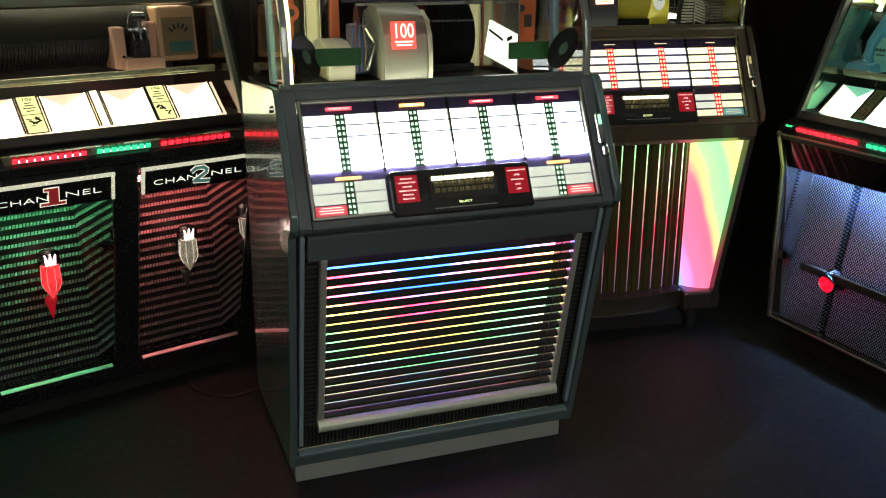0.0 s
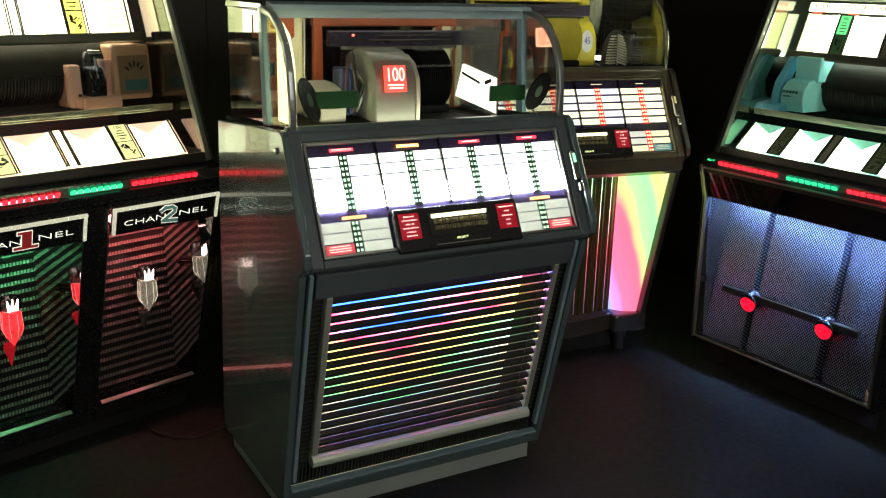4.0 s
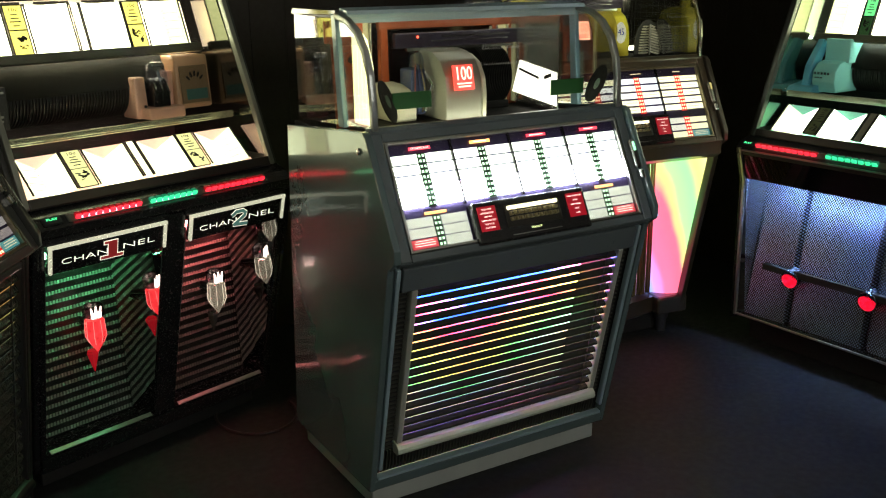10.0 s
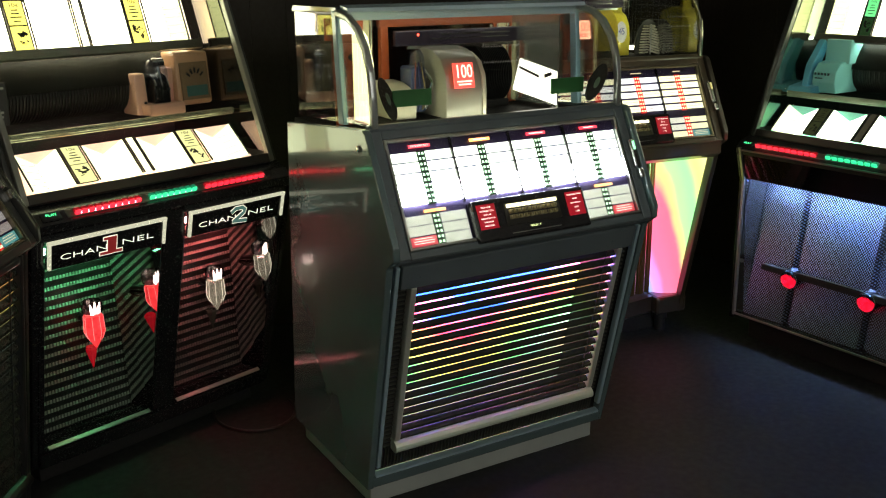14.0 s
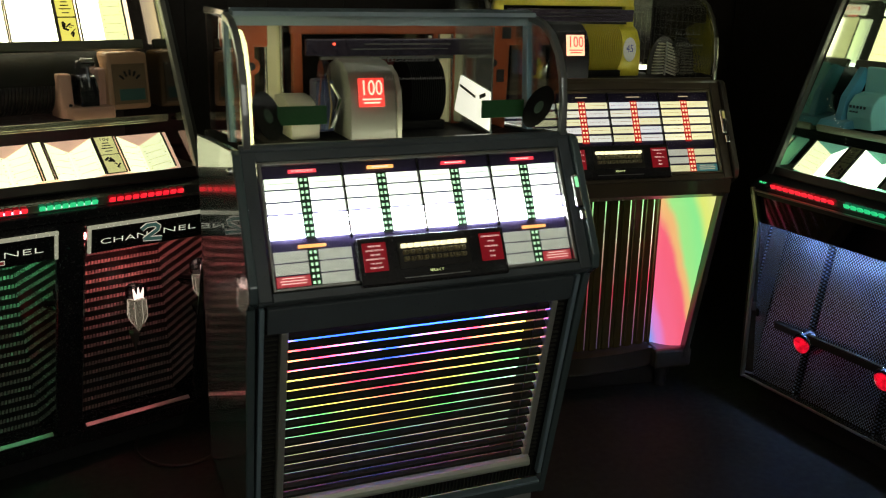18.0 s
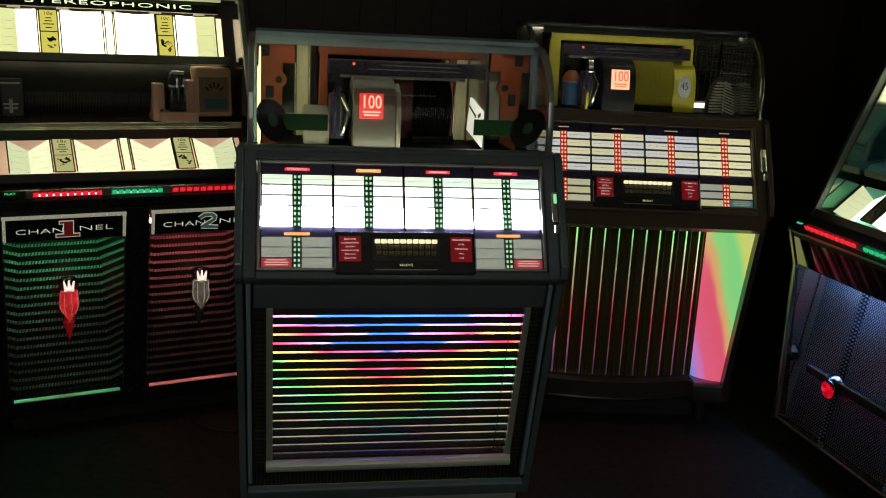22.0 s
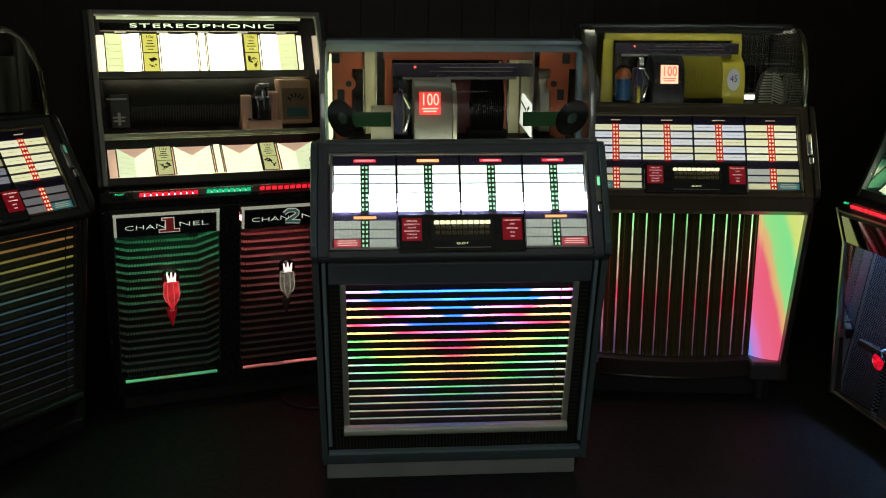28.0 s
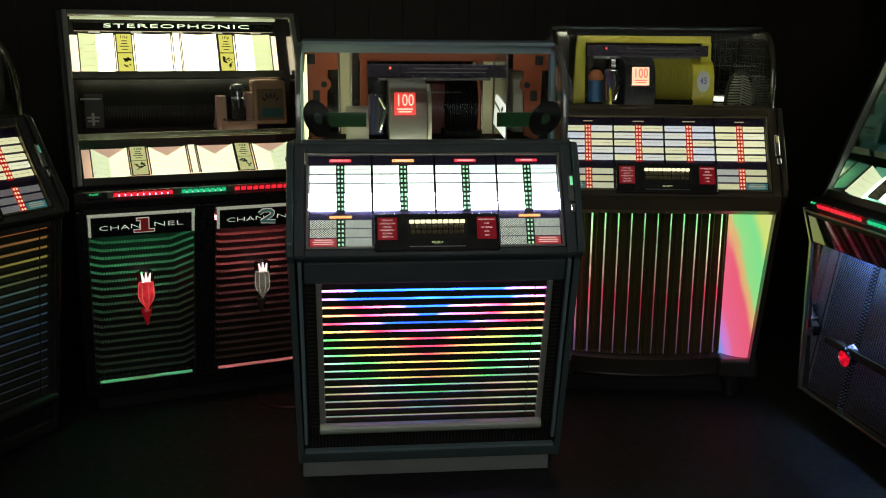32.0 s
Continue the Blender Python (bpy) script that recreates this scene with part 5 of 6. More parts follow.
def hood_window(root, st):
    """Hood, window frame, both title boards, rail, record drum and button ledge."""
    hw, dz = st["half"], st["drop"]
    R = lambda z: z + dz
    vb, zb, vt, zt = 0.075, R(0.880), 0.305, R(1.470)
    for s in (-1, 1):
        part("hood_side", prism(nb(), [(vb, zb), (vt, zt), (0.62, zt), (0.66, zb)], s * (hw - 0.016), s * hw, bevel=0.003), st["hood"], root)
    part("hood_top", prism(nb(), [(vt, zt - 0.010), (vt + 0.006, zt), (0.62, zt), (0.62, zt - 0.012)], -hw + 0.0165, hw - 0.0165), st["hood"], root)
    part("hood_back", box(nb(), (0, 0.628, R(1.17)), (2 * hw - 0.034, 0.010, 0.58)), MATT, root)
    wm = slope(vb, zb, vt, zt)
    L = math.hypot(vt - vb, zt - zb)
    fr = nb()
    for s in (-1, 1):
        box(fr, (s * (hw - 0.0255), L / 2, 0.002), (0.017, L, 0.022), bevel=0.003)
    box(fr, (0, L - 0.009, 0.002), (2 * hw - 0.068, 0.018, 0.022), bevel=0.003)
    part("window_frame", fr, st["frame"], root, "satin metal window frame", wm)
    part("window_sill", box(nb(), (0, 0.013, 0.000), (2 * hw - 0.068, 0.030, 0.024), bevel=0.004), st["sill"], root, "dark window sill", wm)
    g = part("window_glass", box(nb(), (0, L / 2 + 0.006, 0.0), (2 * hw - 0.070, L - 0.050, 0.003)), GLASS, root, "clear sloping glass", wm)
    g.visible_shadow = False
    # inner side mirrors
    for s in (-1, 1):
        part("inner_side", prism(nb(), [(vb + 0.03, zb + 0.03), (vt + 0.03, zt - 0.015), (0.615, zt - 0.015), (0.615, zb + 0.03)], s * (hw - 0.022), s * (hw - 0.018)), st["inner"], root)
    # upper board
    um = slope(0.405, R(1.252), 0.452, R(1.388))
    part("upper_board", box(nb(), (0, 0.074, -0.030), (2 * hw - 0.09, 0.156, 0.006)), st["board"], root, m=um)
    part("sign_board", box(nb(), (0, 0.176, -0.004), (2 * hw - 0.12, 0.034, 0.010), bevel=0.002), st["sign_back"], root, "dark header board", um)
    part("sign_lettering", words(st["sign"], 0.0150, st["sign_ink"], 0.0008, st["sign_width"], spacing=1.1, thin=0.008), None, root, "lit lettering", at(um, st["sign_x"], 0.178, 0.0022))
    # the channel box's lining glows in place of lamp light on it
    part("header_light", box(nb(), (0, 0.208, 0.010), (2 * hw - 0.10, 0.016, 0.012), bevel=0.002), st["header_light"], root, "hood lining strip", um)
    mk = nb()
    for i in range(5):
        box(mk, (-0.30 + 0.15 * i, 0.153, 0.004), (0.040, 0.006, 0.002))
    part("section_marks", mk, st["marks"], root, m=um)
    part("board_rail", box(nb(), (0, -0.015, 0.012), (2 * hw - 0.08, 0.028, 0.020), bevel=0.003), surface("satin board rail", (0.20, 0.20, 0.17), 0.3, 0.9), root, "chrome rail", um)
    lay = st["layout"]
    for kind, x, w in lay:
        if kind == "page":
            page(root, at(um, x, 0.0, 0.004), w, 0.148, (PAGE_SIDE if x < -0.25 else PAGE, PAGE_SIDE if x > 0.25 else PAGE), 0.007, 0.001)
        elif kind == "card":
            price_card(root, at(um, x, 0.0, 0.006), w, 0.148, st["card"], st["card_low"], x)
        else:
            part("divider_leaf", box(nb(), (x, 0.074, 0.004), (w, 0.148, 0.002)), st["divider"], root, m=um)
        for s in (-1, 1):
            part("leaf_edge", box(nb(), (x + s * w / 2, 0.074, 0.006), (0.004, 0.148, 0.004)), MATT, root, m=um)
    # lower board
    lm = slope(0.118, R(0.902), 0.232, R(1.006))
    # emission stands in for lamp light on this painted board
    part("lower_board", box(nb(), (0, 0.078, -0.030), (2 * hw - 0.09, 0.156, 0.006)), st["low_board"], root, "painted board behind the pages, with added glow", lm)
    for kind, x, w in lay:
        if kind == "page":
            page(root, at(lm, x, 0.004, 0.002), w, 0.132, (PAGE_LOW2 if x < -0.25 else st["low_page"], PAGE_LOW2 if x > 0.25 else st["low_page"]), 0.024, 0.028)
        elif kind == "card":
            price_card(root, at(lm, x, 0.004, 0.004), w, 0.132, st["card2"], st["card_low2"], x + 3)
        else:
            part("divider_leaf", box(nb(), (x, 0.070, 0.002), (w, 0.132, 0.002)), st["low_div"], root, m=lm)
        for s in (-1, 1):
            part("leaf_edge", box(nb(), (x + s * w / 2, 0.070, 0.004), (0.004, 0.132, 0.004)), MATT, root, m=lm)
    # ribbed rail above the lower pages
    rl = nb()
    box(rl, (0, 0.262, R(1.026)), (2 * hw - 0.07, 0.040, 0.010), bevel=0.002)
    box(rl, (0, 0.243, R(1.036)), (2 * hw - 0.07, 0.008, 0.016), bevel=0.002)
    part("shelf_rail", rl, st["rail"], root, "pale metal rail")
    gv = nb()
    for i in range(3):
        box(gv, (0.02, 0.252 + i * 0.010, R(1.0322)), (0.62, 0.003, 0.002))
    part("rail_grooves", gv, MATT, root)
    # record drum
    dm = part("record_drum", rod(nb(), (-0.36, 0.485, R(1.120)), (0.36, 0.485, R(1.120)), 0.078, 40), surface("black drum", (0.010, 0.010, 0.009), 0.4), root, "long black record drum", smooth=True)
    rib = data_of("drum_rib", record(nb(), (0, 0, 0), 0.084, 0.0028), surface("drum rib", (0.030, 0.029, 0.026), 0.35), True)
    for i in range(62):
        part("drum_rib", rib, None, dm, m=Matrix.Translation((-0.30 + i * 0.0100, 0.485, R(1.120))))
    part("drum_cover", prism(nb(), [(v + 0.043, R(z)) for v, z in ((0.352, 1.128), (0.362, 1.170), (0.388, 1.212), (0.400, 1.228), (0.404, 1.226), (0.392, 1.210), (0.366, 1.169), (0.356, 1.128))], -0.375, 0.375), surface("dark smooth cover", (0.012, 0.012, 0.010), 0.4, var=0.3, spec=0.12), root, "smooth dark cover over the drum", smooth=True)
    part("drum_back", box(nb(), (0, 0.605, R(1.13)), (2 * hw - 0.07, 0.010, 0.25)), MATT, root)
    # unseen tube, added to brighten the drum and the castings
    part("hood_tube", rod(nb(), (-0.36, 0.422, R(1.234)), (0.36, 0.422, R(1.234)), 0.005, 10), st["hood_tube"], root, "unseen fill tube under the upper board", smooth=True)
    # ledge with keys
    part("ledge", prism(nb(), [(0.010, R(0.812)), (0.002, R(0.838)), (0.030, R(0.864)), (0.080, R(0.882)), (0.30, R(0.882)), (0.30, R(0.812))], -hw, hw, bevel=0.003), st["ledge"], root)
    km = slope(0.010, R(0.8445), 0.050, R(0.876))
    bed = nb()
    box(bed, (0.007, 0.014, 0.000), (0.66, 0.026, 0.010), bevel=0.003)
    part("key_bed", bed, st["keybed"], root, "ribbed metal key bed", km)
    kz = at(km, 0, 0.013, 0.008)
    for (x0, x1, n, mat), strip in zip(st["keys"], st["key_glints"]):
        key_row(root, kz, x0, x1, n, mat, REDBODY if mat == REDKEY else GREENBODY, 0.020)
        # glowing strip imitates white glints between the keys; matt black where none show
        part("key_light", box(nb(), ((x0 + x1) / 2, -0.0045, -0.0028), (x1 - x0 - 0.010, 0.008, 0.002)), strip, root, "strip under the keys for glints between them", kz)
    pl = part("play_lamp", box(nb(), (st["play"], 0.014, 0.004), (0.052, 0.026, 0.006), bevel=0.002), MATT, root, "small lit play sign", km)
    part("play_lettering", words("PLAY", 0.008, PLAYGREEN, 0.0004, 0.030), None, pl, m=at(Matrix(), st["play"], 0.016, 0.0078))
    return um, lm


LAY2 = [("page", -0.295, 0.125), ("card", -0.198, 0.056), ("page", -0.095, 0.134), ("div", -0.008, 0.026), ("page", 0.078, 0.134), ("card", 0.178, 0.056), ("page", 0.285, 0.140)]
LAY4 = [("page", -0.268, 0.140), ("card", -0.170, 0.046), ("page", -0.070, 0.142), ("div", 0.022, 0.030), ("page", 0.112, 0.142), ("card", 0.212, 0.046), ("page", 0.296, 0.110)]


def crystal(root, m, mat, glowm, dark, edge):
    """A faceted bullet-shaped ornament with a small lit crown."""
    c = part("crystal", lathe(nb(), [(0.002, -0.054), (0.016, -0.032), (0.0235, -0.014), (0.0215, 0.026), (0.017, 0.031)], 8, pose(0, 0, 0, 0, 0, 10)), mat, root, "faceted plastic ornament", m)
    # thin glowing rods, painted in as glints on the facet edges
    k = nb()
    for i in range(8):
        a = 2 * math.pi * i / 8 + radians(10)
        e = [Vector((r * math.cos(a), r * math.sin(a), z)) for r, z in ((0.0163, -0.032), (0.0238, -0.014), (0.0218, 0.026))]
        rod(k, e[0], e[1], 0.0007, 5); rod(k, e[1], e[2], 0.0007, 5)
    rod(k, (0, 0, 0.0300), (0, 0, 0.0318), 0.0185, 16)
    part("facet_edges", k, edge, c, "glowing rods for facet glints")
    # cone standing in for the crystal's reflection below it
    part("lower_point", lathe(nb(), [(0.001, -0.112), (0.015, -0.064), (0.013, -0.058)], 6, Matrix.Translation((0, 0.026, 0))), dark, c, "solid stand-in for the crystal's reflection")
    k = nb()
    for i in range(3):
        a = (i - 1) * 0.42
        rod(k, (0.007 * (i - 1), -0.012, 0.032), (0.030 * math.sin(a), -0.014, 0.032 + 0.027 * math.cos(a)), 0.0052, 8, 0.0016)
    part("crown", k, glowm, c, "glowing white crown")
    part("collar", lathe(nb(), [(0.020, 0.032), (0.025, 0.036), (0.024, 0.056), (0.019, 0.062)], 16), glass("smoked plastic", (0.35, 0.3, 0.32), 0.15), c)
    part("bracket", rod(nb(), (0, 0.012, 0.0), (0, 0.075, 0.0), 0.008, 10), CHROME, c)


def channel_bay(root, u0, u1, st, tag):
    """One speaker bay: header sign, recessed ribbed grille, mirror cheeks, colour tube and ornament."""
    uc, w = (u0 + u1) / 2, u1 - u0
    V = lambda z: 0.004 + (0.795 - z) * 0.265
    zt, zb = 0.795, 0.128
    sgm = slope(V(0.712), 0.712, V(0.795), 0.795)
    sg = part("channel_sign", box(nb(), (uc, 0.043, -0.004), (w, 0.086, 0.016), bevel=0.003), BLACK, root, "black channel sign with glowing rim", sgm)
    rim = nb()
    box(rim, (uc, 0.0815, 0.005), (w + 0.004, 0.010, 0.010), bevel=0.002)
    for x in (u0 + 0.004, u1 - 0.004):
        box(rim, (x, 0.040, 0.005), (0.009, 0.074, 0.010), bevel=0.002)
    # emission on the metal rim imitates the light it catches
    part("sign_rim", rim, surface("glowing rim", (0.75, 0.76, 0.70), 0.25, 0.6, emit=(0.85, 0.85, 0.66), power=0.22), sg)
    ink = glow("channel lettering", (0.72, 0.74, 0.62), 0.55)
    part("channel_lettering", words("CHA", 0.0170, ink, 0.0006, 0.098, thin=0.03), None, sg, m=at(Matrix(), uc - 0.092, 0.033, 0.0048))
    part("channel_lettering", words("N", 0.0170, ink, 0.0006, 0.030, thin=0.03), None, sg, m=at(Matrix(), uc - 0.022, 0.0345, 0.0048))
    part("channel_lettering", words("NEL", 0.0170, ink, 0.0006, 0.098, thin=0.03), None, sg, m=at(Matrix(), uc + 0.088, 0.037, 0.0048))
    for big, mat, zz in ((1, st["num_rim"], 0.0052), (0, st["num"], 0.0060)):
        g = nb()
        o = 0.0026 if big else 0.0
        if tag == "1":
            box(g, (0.006, 0.039, 0), (0.026 + 2 * o, 0.050 + 2 * o, 0.001))
            box(g, (0.004, 0.0165, 0), (0.066 + 2 * o, 0.008 + 2 * o, 0.001))
            box(g, (-0.010, 0.0605, 0), (0.018 + 2 * o, 0.007 + 2 * o, 0.001))
        else:
            pts = [(-0.024, 0.054), (-0.012, 0.063), (0.012, 0.063), (0.022, 0.055), (0.020, 0.045), (-0.016, 0.021), (0.030, 0.0165)]
            for (xa, ya), (xb, yb) in zip(pts, pts[1:]):
                ln = math.hypot(xb - xa, yb - ya)
                box(g, ((xa + xb) / 2, (ya + yb) / 2, 0), (ln + 0.008, 0.0105 + 2 * o, 0.001), Matrix.Rotation(math.atan2(yb - ya, xb - xa), 3, "Z"))
        part("channel_number", g, mat, sg, tag if big else "", at(Matrix(), uc + 0.002, 0, zz))
    part("sign_fascia", box(nb(), (uc, 0.030, 0.8035), (w + 0.024, 0.044, 0.0165)), BLACK, root)
    # recess
    d, taper = 0.165, 0.044
    vz = lambda z: V(z) + 0.010
    back = [(vz(zb) + 0.060, zb), (vz(0.705) + d, 0.705)]
    bv = back[0][0]
    gm = slope(bv + 0.03, zb, bv + 0.005, 0.745)
    gl = math.hypot(0.745 - zb, 0.025)
    iw = w / 2 - 0.010
    part("grille_sheet", box(nb(), (0, gl / 2, -0.004), (2 * iw, gl, 0.004)), st["sheet"], root, m=at(gm, uc, 0))
    n = 21
    tabs = nb()
    count = int(2 * iw / 0.0100)
    for i in range(count):
        x = -iw + (i + 0.5) * 2 * iw / count
        q = [tabs.verts.new((x + dx, y, z)) for dx, y, z in ((-0.0045, -0.0042, 0.0080), (0.0015, -0.0042, 0.0080), (0.0045, 0.0042, 0.0012), (-0.0015, 0.0042, 0.0012), (-0.0045, -0.0056, 0.0), (0.0015, -0.0056, 0.0), (0.0045, 0.0042, 0.0), (-0.0015, 0.0042, 0.0))]
        for f in ((0, 1, 2, 3), (4, 7, 6, 5), (0, 4, 5, 1), (1, 5, 6, 2), (2, 6, 7, 3), (3, 7, 4, 0)):
            tabs.faces.new([q[t] for t in f])
    rb = data_of("grille_rib", tabs, st["rib"])
    for i in range(n):
        part("grille_rib", rb, None, root, m=at(gm, uc, (i + 0.5) * gl / n, -0.002))
    for s in (-1, 1):
        e = u0 if s < 0 else u1
        b = nb()
        f = [(e, V(zb) + 0.012, zb), (e, V(0.712) + 0.012, 0.712), (e - s * 0.060, bv - 0.008, 0.745), (e - s * 0.020, bv + 0.018, zb)]
        q = [b.verts.new(p) for p in f]
        q2 = [b.verts.new((p[0] + s * 0.003, p[1], p[2])) for p in f]
        b.faces.new(q); b.faces.new(q2[::-1])
        for i in range(4):
            b.faces.new((q[i], q2[i], q2[(i + 1) % 4], q[(i + 1) % 4]))
        part("mirror_cheek", b, st["cheek"], root, "mirror cheek of the recess")
    part("recess_floor", prism(nb(), [(V(zb), zb - 0.004), (V(zb), zb + 0.001), (bv + 0.04, zb + 0.004), (bv + 0.04, zb - 0.004)], u0, u1), BLACK, root)
    part("bottom_trim", box(nb(), (uc, V(zb) + 0.003, zb + 0.006), (w - 0.018, 0.003, 0.013), Matrix.Rotation(radians(-54), 3, "X")), STEEL, root, "bright trim that mirrors the coloured lamp")
    part("colour_tube", rod(nb(), (u0 + 0.010, V(0.712) + 0.120, 0.730), (u1 - 0.010, V(0.712) + 0.120, 0.730), 0.009, 12), st["tube"], root, "coloured lamp tube behind the sign", smooth=True)
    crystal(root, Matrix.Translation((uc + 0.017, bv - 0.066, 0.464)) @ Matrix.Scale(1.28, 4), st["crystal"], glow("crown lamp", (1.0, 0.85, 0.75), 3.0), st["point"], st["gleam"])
    part("crystal_rod", box(nb(), (uc + 0.017, bv - 0.02, 0.485), (0.012, 0.07, 0.012)), MATT, root)
    return V


def channel_jukebox(m):
    root = thing("jukebox", "black hooded jukebox with lit title boards and two coloured speaker bays", "jukebox", m, "jukeboxes in the room")
    st = dict(low_page=PAGE_LOW, key_glints=[glow("key glint strip", (0.85, 0.72, 1.0), 1.3), glow("dim key glint strip", (0.7, 0.95, 0.8), 0.5), MATT], half=0.43, drop=0.0, play=-0.365, keys=[(-0.305, -0.105, 10, REDKEY), (-0.080, 0.078, 8, GREENKEY), (0.105, 0.325, 10, REDKEY)], hood_tube=glow("hood fill tube", (1.0, 0.97, 0.80), 2.3), low_div=PAGE_LOW, hood=surface("dark hood enamel", (0.045, 0.048, 0.045), 0.35, metal=0.3, coat=0.2), frame=WINGREY, sill=surface("dark bronze sill", (0.05, 0.045, 0.04), 0.35, metal=0.4), inner=surface("inner side mirror", (0.22, 0.22, 0.2), 0.08, 1.0), board=glow("upper light box", (1.0, 0.78, 0.62), 0.9), sign_back=BLACK, sign="STEREOPHONIC", sign_ink=glow("stereo lettering", (0.92, 1.0, 0.66), 1.0),
              sign_width=0.54, sign_x=0.006, header_light=glow("glowing hood lining", (0.62, 0.66, 0.38), 0.55), marks=glow("section marks", (0.8, 0.75, 0.6), 0.35), card=CARD_Y, card_low=CARD_Y, card2=glow("pale yellow card", (0.62, 0.60, 0.26), 0.6), card_low2=glow("pale yellow card", (0.62, 0.60, 0.26), 0.6), divider=PAGE, low_board=surface("glowing salmon board", (0.72, 0.46, 0.36), 0.5, emit=(0.72, 0.46, 0.36), power=0.5),
              rail=surface("pale rail metal", (0.62, 0.64, 0.50), 0.22, 0.8), ledge=BLACK, keybed=surface("key bed metal", (0.25, 0.26, 0.22), 0.35, 0.8), layout=LAY2)
    hood_window(root, st)
    # console with meter box
    c = nb()
    box(c, (0.140, 0.405, 1.098), (0.042, 0.090, 0.130), bevel=0.006, top=(0.92, 0.8))
    box(c, (0.200, 0.375, 1.050), (0.130, 0.120, 0.036), bevel=0.006)
    box(c, (0.252, 0.425, 1.105), (0.046, 0.110, 0.140), bevel=0.008)
    con = part("console", c, PINKPAINT, root, "salmon pink casting")
    part("console_hole", rod(nb(), (0.146, 0.357, 1.072), (0.146, 0.354, 1.072), 0.005, 12), MATT, con)
    bx = part("meter_box", box(nb(), (0.325, 0.405, 1.135), (0.135, 0.120, 0.170), bevel=0.010, top=(0.94, 0.85)), surface("tan meter box", (0.60, 0.36, 0.22), 0.38, coat=0.3), root, "tan box with a dial")
    tilt = Matrix.Rotation(radians(-6), 3, "X")
    face = part("meter_face", box(nb(), (0.325, 0.3445, 1.128), (0.104, 0.003, 0.120), tilt), surface("brown dial face", (0.24, 0.16, 0.09), 0.4, coat=0.5, var=0.3), bx, "brown dial face")
    part("dial_panel", box(nb(), (0.330, 0.3395, 1.096), (0.080, 0.002, 0.034), tilt), surface("sea-green dial panel", (0.05, 0.16, 0.15), 0.45), face)
    dl = nb()
    for i in range(5):
        a = 0.42 * (i - 2)
        box(dl, (0.325 + 0.034 * math.sin(a), 0.3410, 1.122 + 0.040 * math.cos(a)), (0.006, 0.002, 0.017), Matrix.Rotation(a, 3, "Y"))
    part("dial_marks", dl, INK, face)
    pk = part("pickup_carriage", rod(nb(), (0.174, 0.385, 1.112), (0.226, 0.385, 1.112), 0.046, 28), BLACK, root, "black pickup carriage with clear dome", smooth=True)
    part("carriage_body", box(nb(), (0.200, 0.372, 1.092), (0.056, 0.070, 0.055), bevel=0.006), BLACK, pk)
    for dx in (-0.022, 0.0, 0.022):
        part("carriage_ring", rod(nb(), (0.200 + dx - 0.002, 0.385, 1.112), (0.200 + dx + 0.002, 0.385, 1.112), 0.049, 28), CHROME, pk, smooth=True)
    part("pickup_arm", rod(rod(nb(), (0.205, 0.345, 1.10), (0.205, 0.370, 1.195), 0.007, 10), (0.185, 0.370, 1.192), (0.225, 0.370, 1.192), 0.014, 14), CHROME, pk, smooth=True)
    part("pickup_cover", lathe(nb(), [(0.040, 0), (0.038, 0.03), (0.028, 0.055), (0.008, 0.066)], 24, Matrix.Translation((0.202, 0.38, 1.142))), glass("clear plastic", (0.75, 0.8, 0.9), 0.12), pk, smooth=True)
    for i in range(7):
        part("carriage_screw", rod(nb(), (0.178 + 0.0075 * i, 0.3365 + 0.002 * (i % 2), 1.085 + 0.009 * ((i * 3) % 5)), (0.178 + 0.0075 * i, 0.331, 1.085 + 0.009 * ((i * 3) % 5)), 0.0028, 8), CHROME, pk)
    part("magazine_plate", box(nb(), (-0.325, 0.350, 1.115), (0.065, 0.010, 0.12), bevel=0.002), surface("dark plate", (0.05, 0.05, 0.05), 0.4), root)
    mk = nb()
    box(mk, (-0.330, 0.344, 1.087), (0.010, 0.002, 0.046)); box(mk, (-0.330, 0.344, 1.093), (0.044, 0.002, 0.006)); box(mk, (-0.330, 0.344, 1.080), (0.040, 0.002, 0.006))
    box(mk, (-0.335, 0.344, 1.160), (0.070, 0.002, 0.006))
    part("plate_emblem", mk, surface("emblem silver", (0.55, 0.55, 0.5), 0.4), root)
    # cabinet
    for s in (-1, 1):
        part("side_panel", prism(nb(), [(0.008, 0.805), (0.20, 0.075), (0.66, 0.075), (0.66, 0.876), (0.02, 0.806)], s * 0.412, s * 0.43, bevel=0.003), BLACK, root)
    post = nb()
    prism(post, [(0.012, 0.806), (0.188, 0.110), (0.30, 0.110), (0.30, 0.806)], -0.036, 0.036, bevel=0.003)
    part("centre_post", post, BLACK, root)
    for s in (-1, 1):
        part("edge_post", prism(nb(), [(0.012, 0.806), (0.188, 0.110), (0.215, 0.110), (0.06, 0.806)], s * 0.396, s * 0.4115), BLACK, root)
    part("lower_rail", prism(nb(), [(0.176, 0.122), (0.190, 0.072), (0.30, 0.072), (0.30, 0.122)], -0.4115, 0.4115, bevel=0.003), BLACK, root)
    part("plinth", box(nb(), (0, 0.44, 0.037), (0.78, 0.38, 0.073), bevel=0.004), MATT, root)
    part("cabinet_back", box(nb(), (0, 0.652, 0.47), (0.82, 0.012, 0.78)), MATT, root)
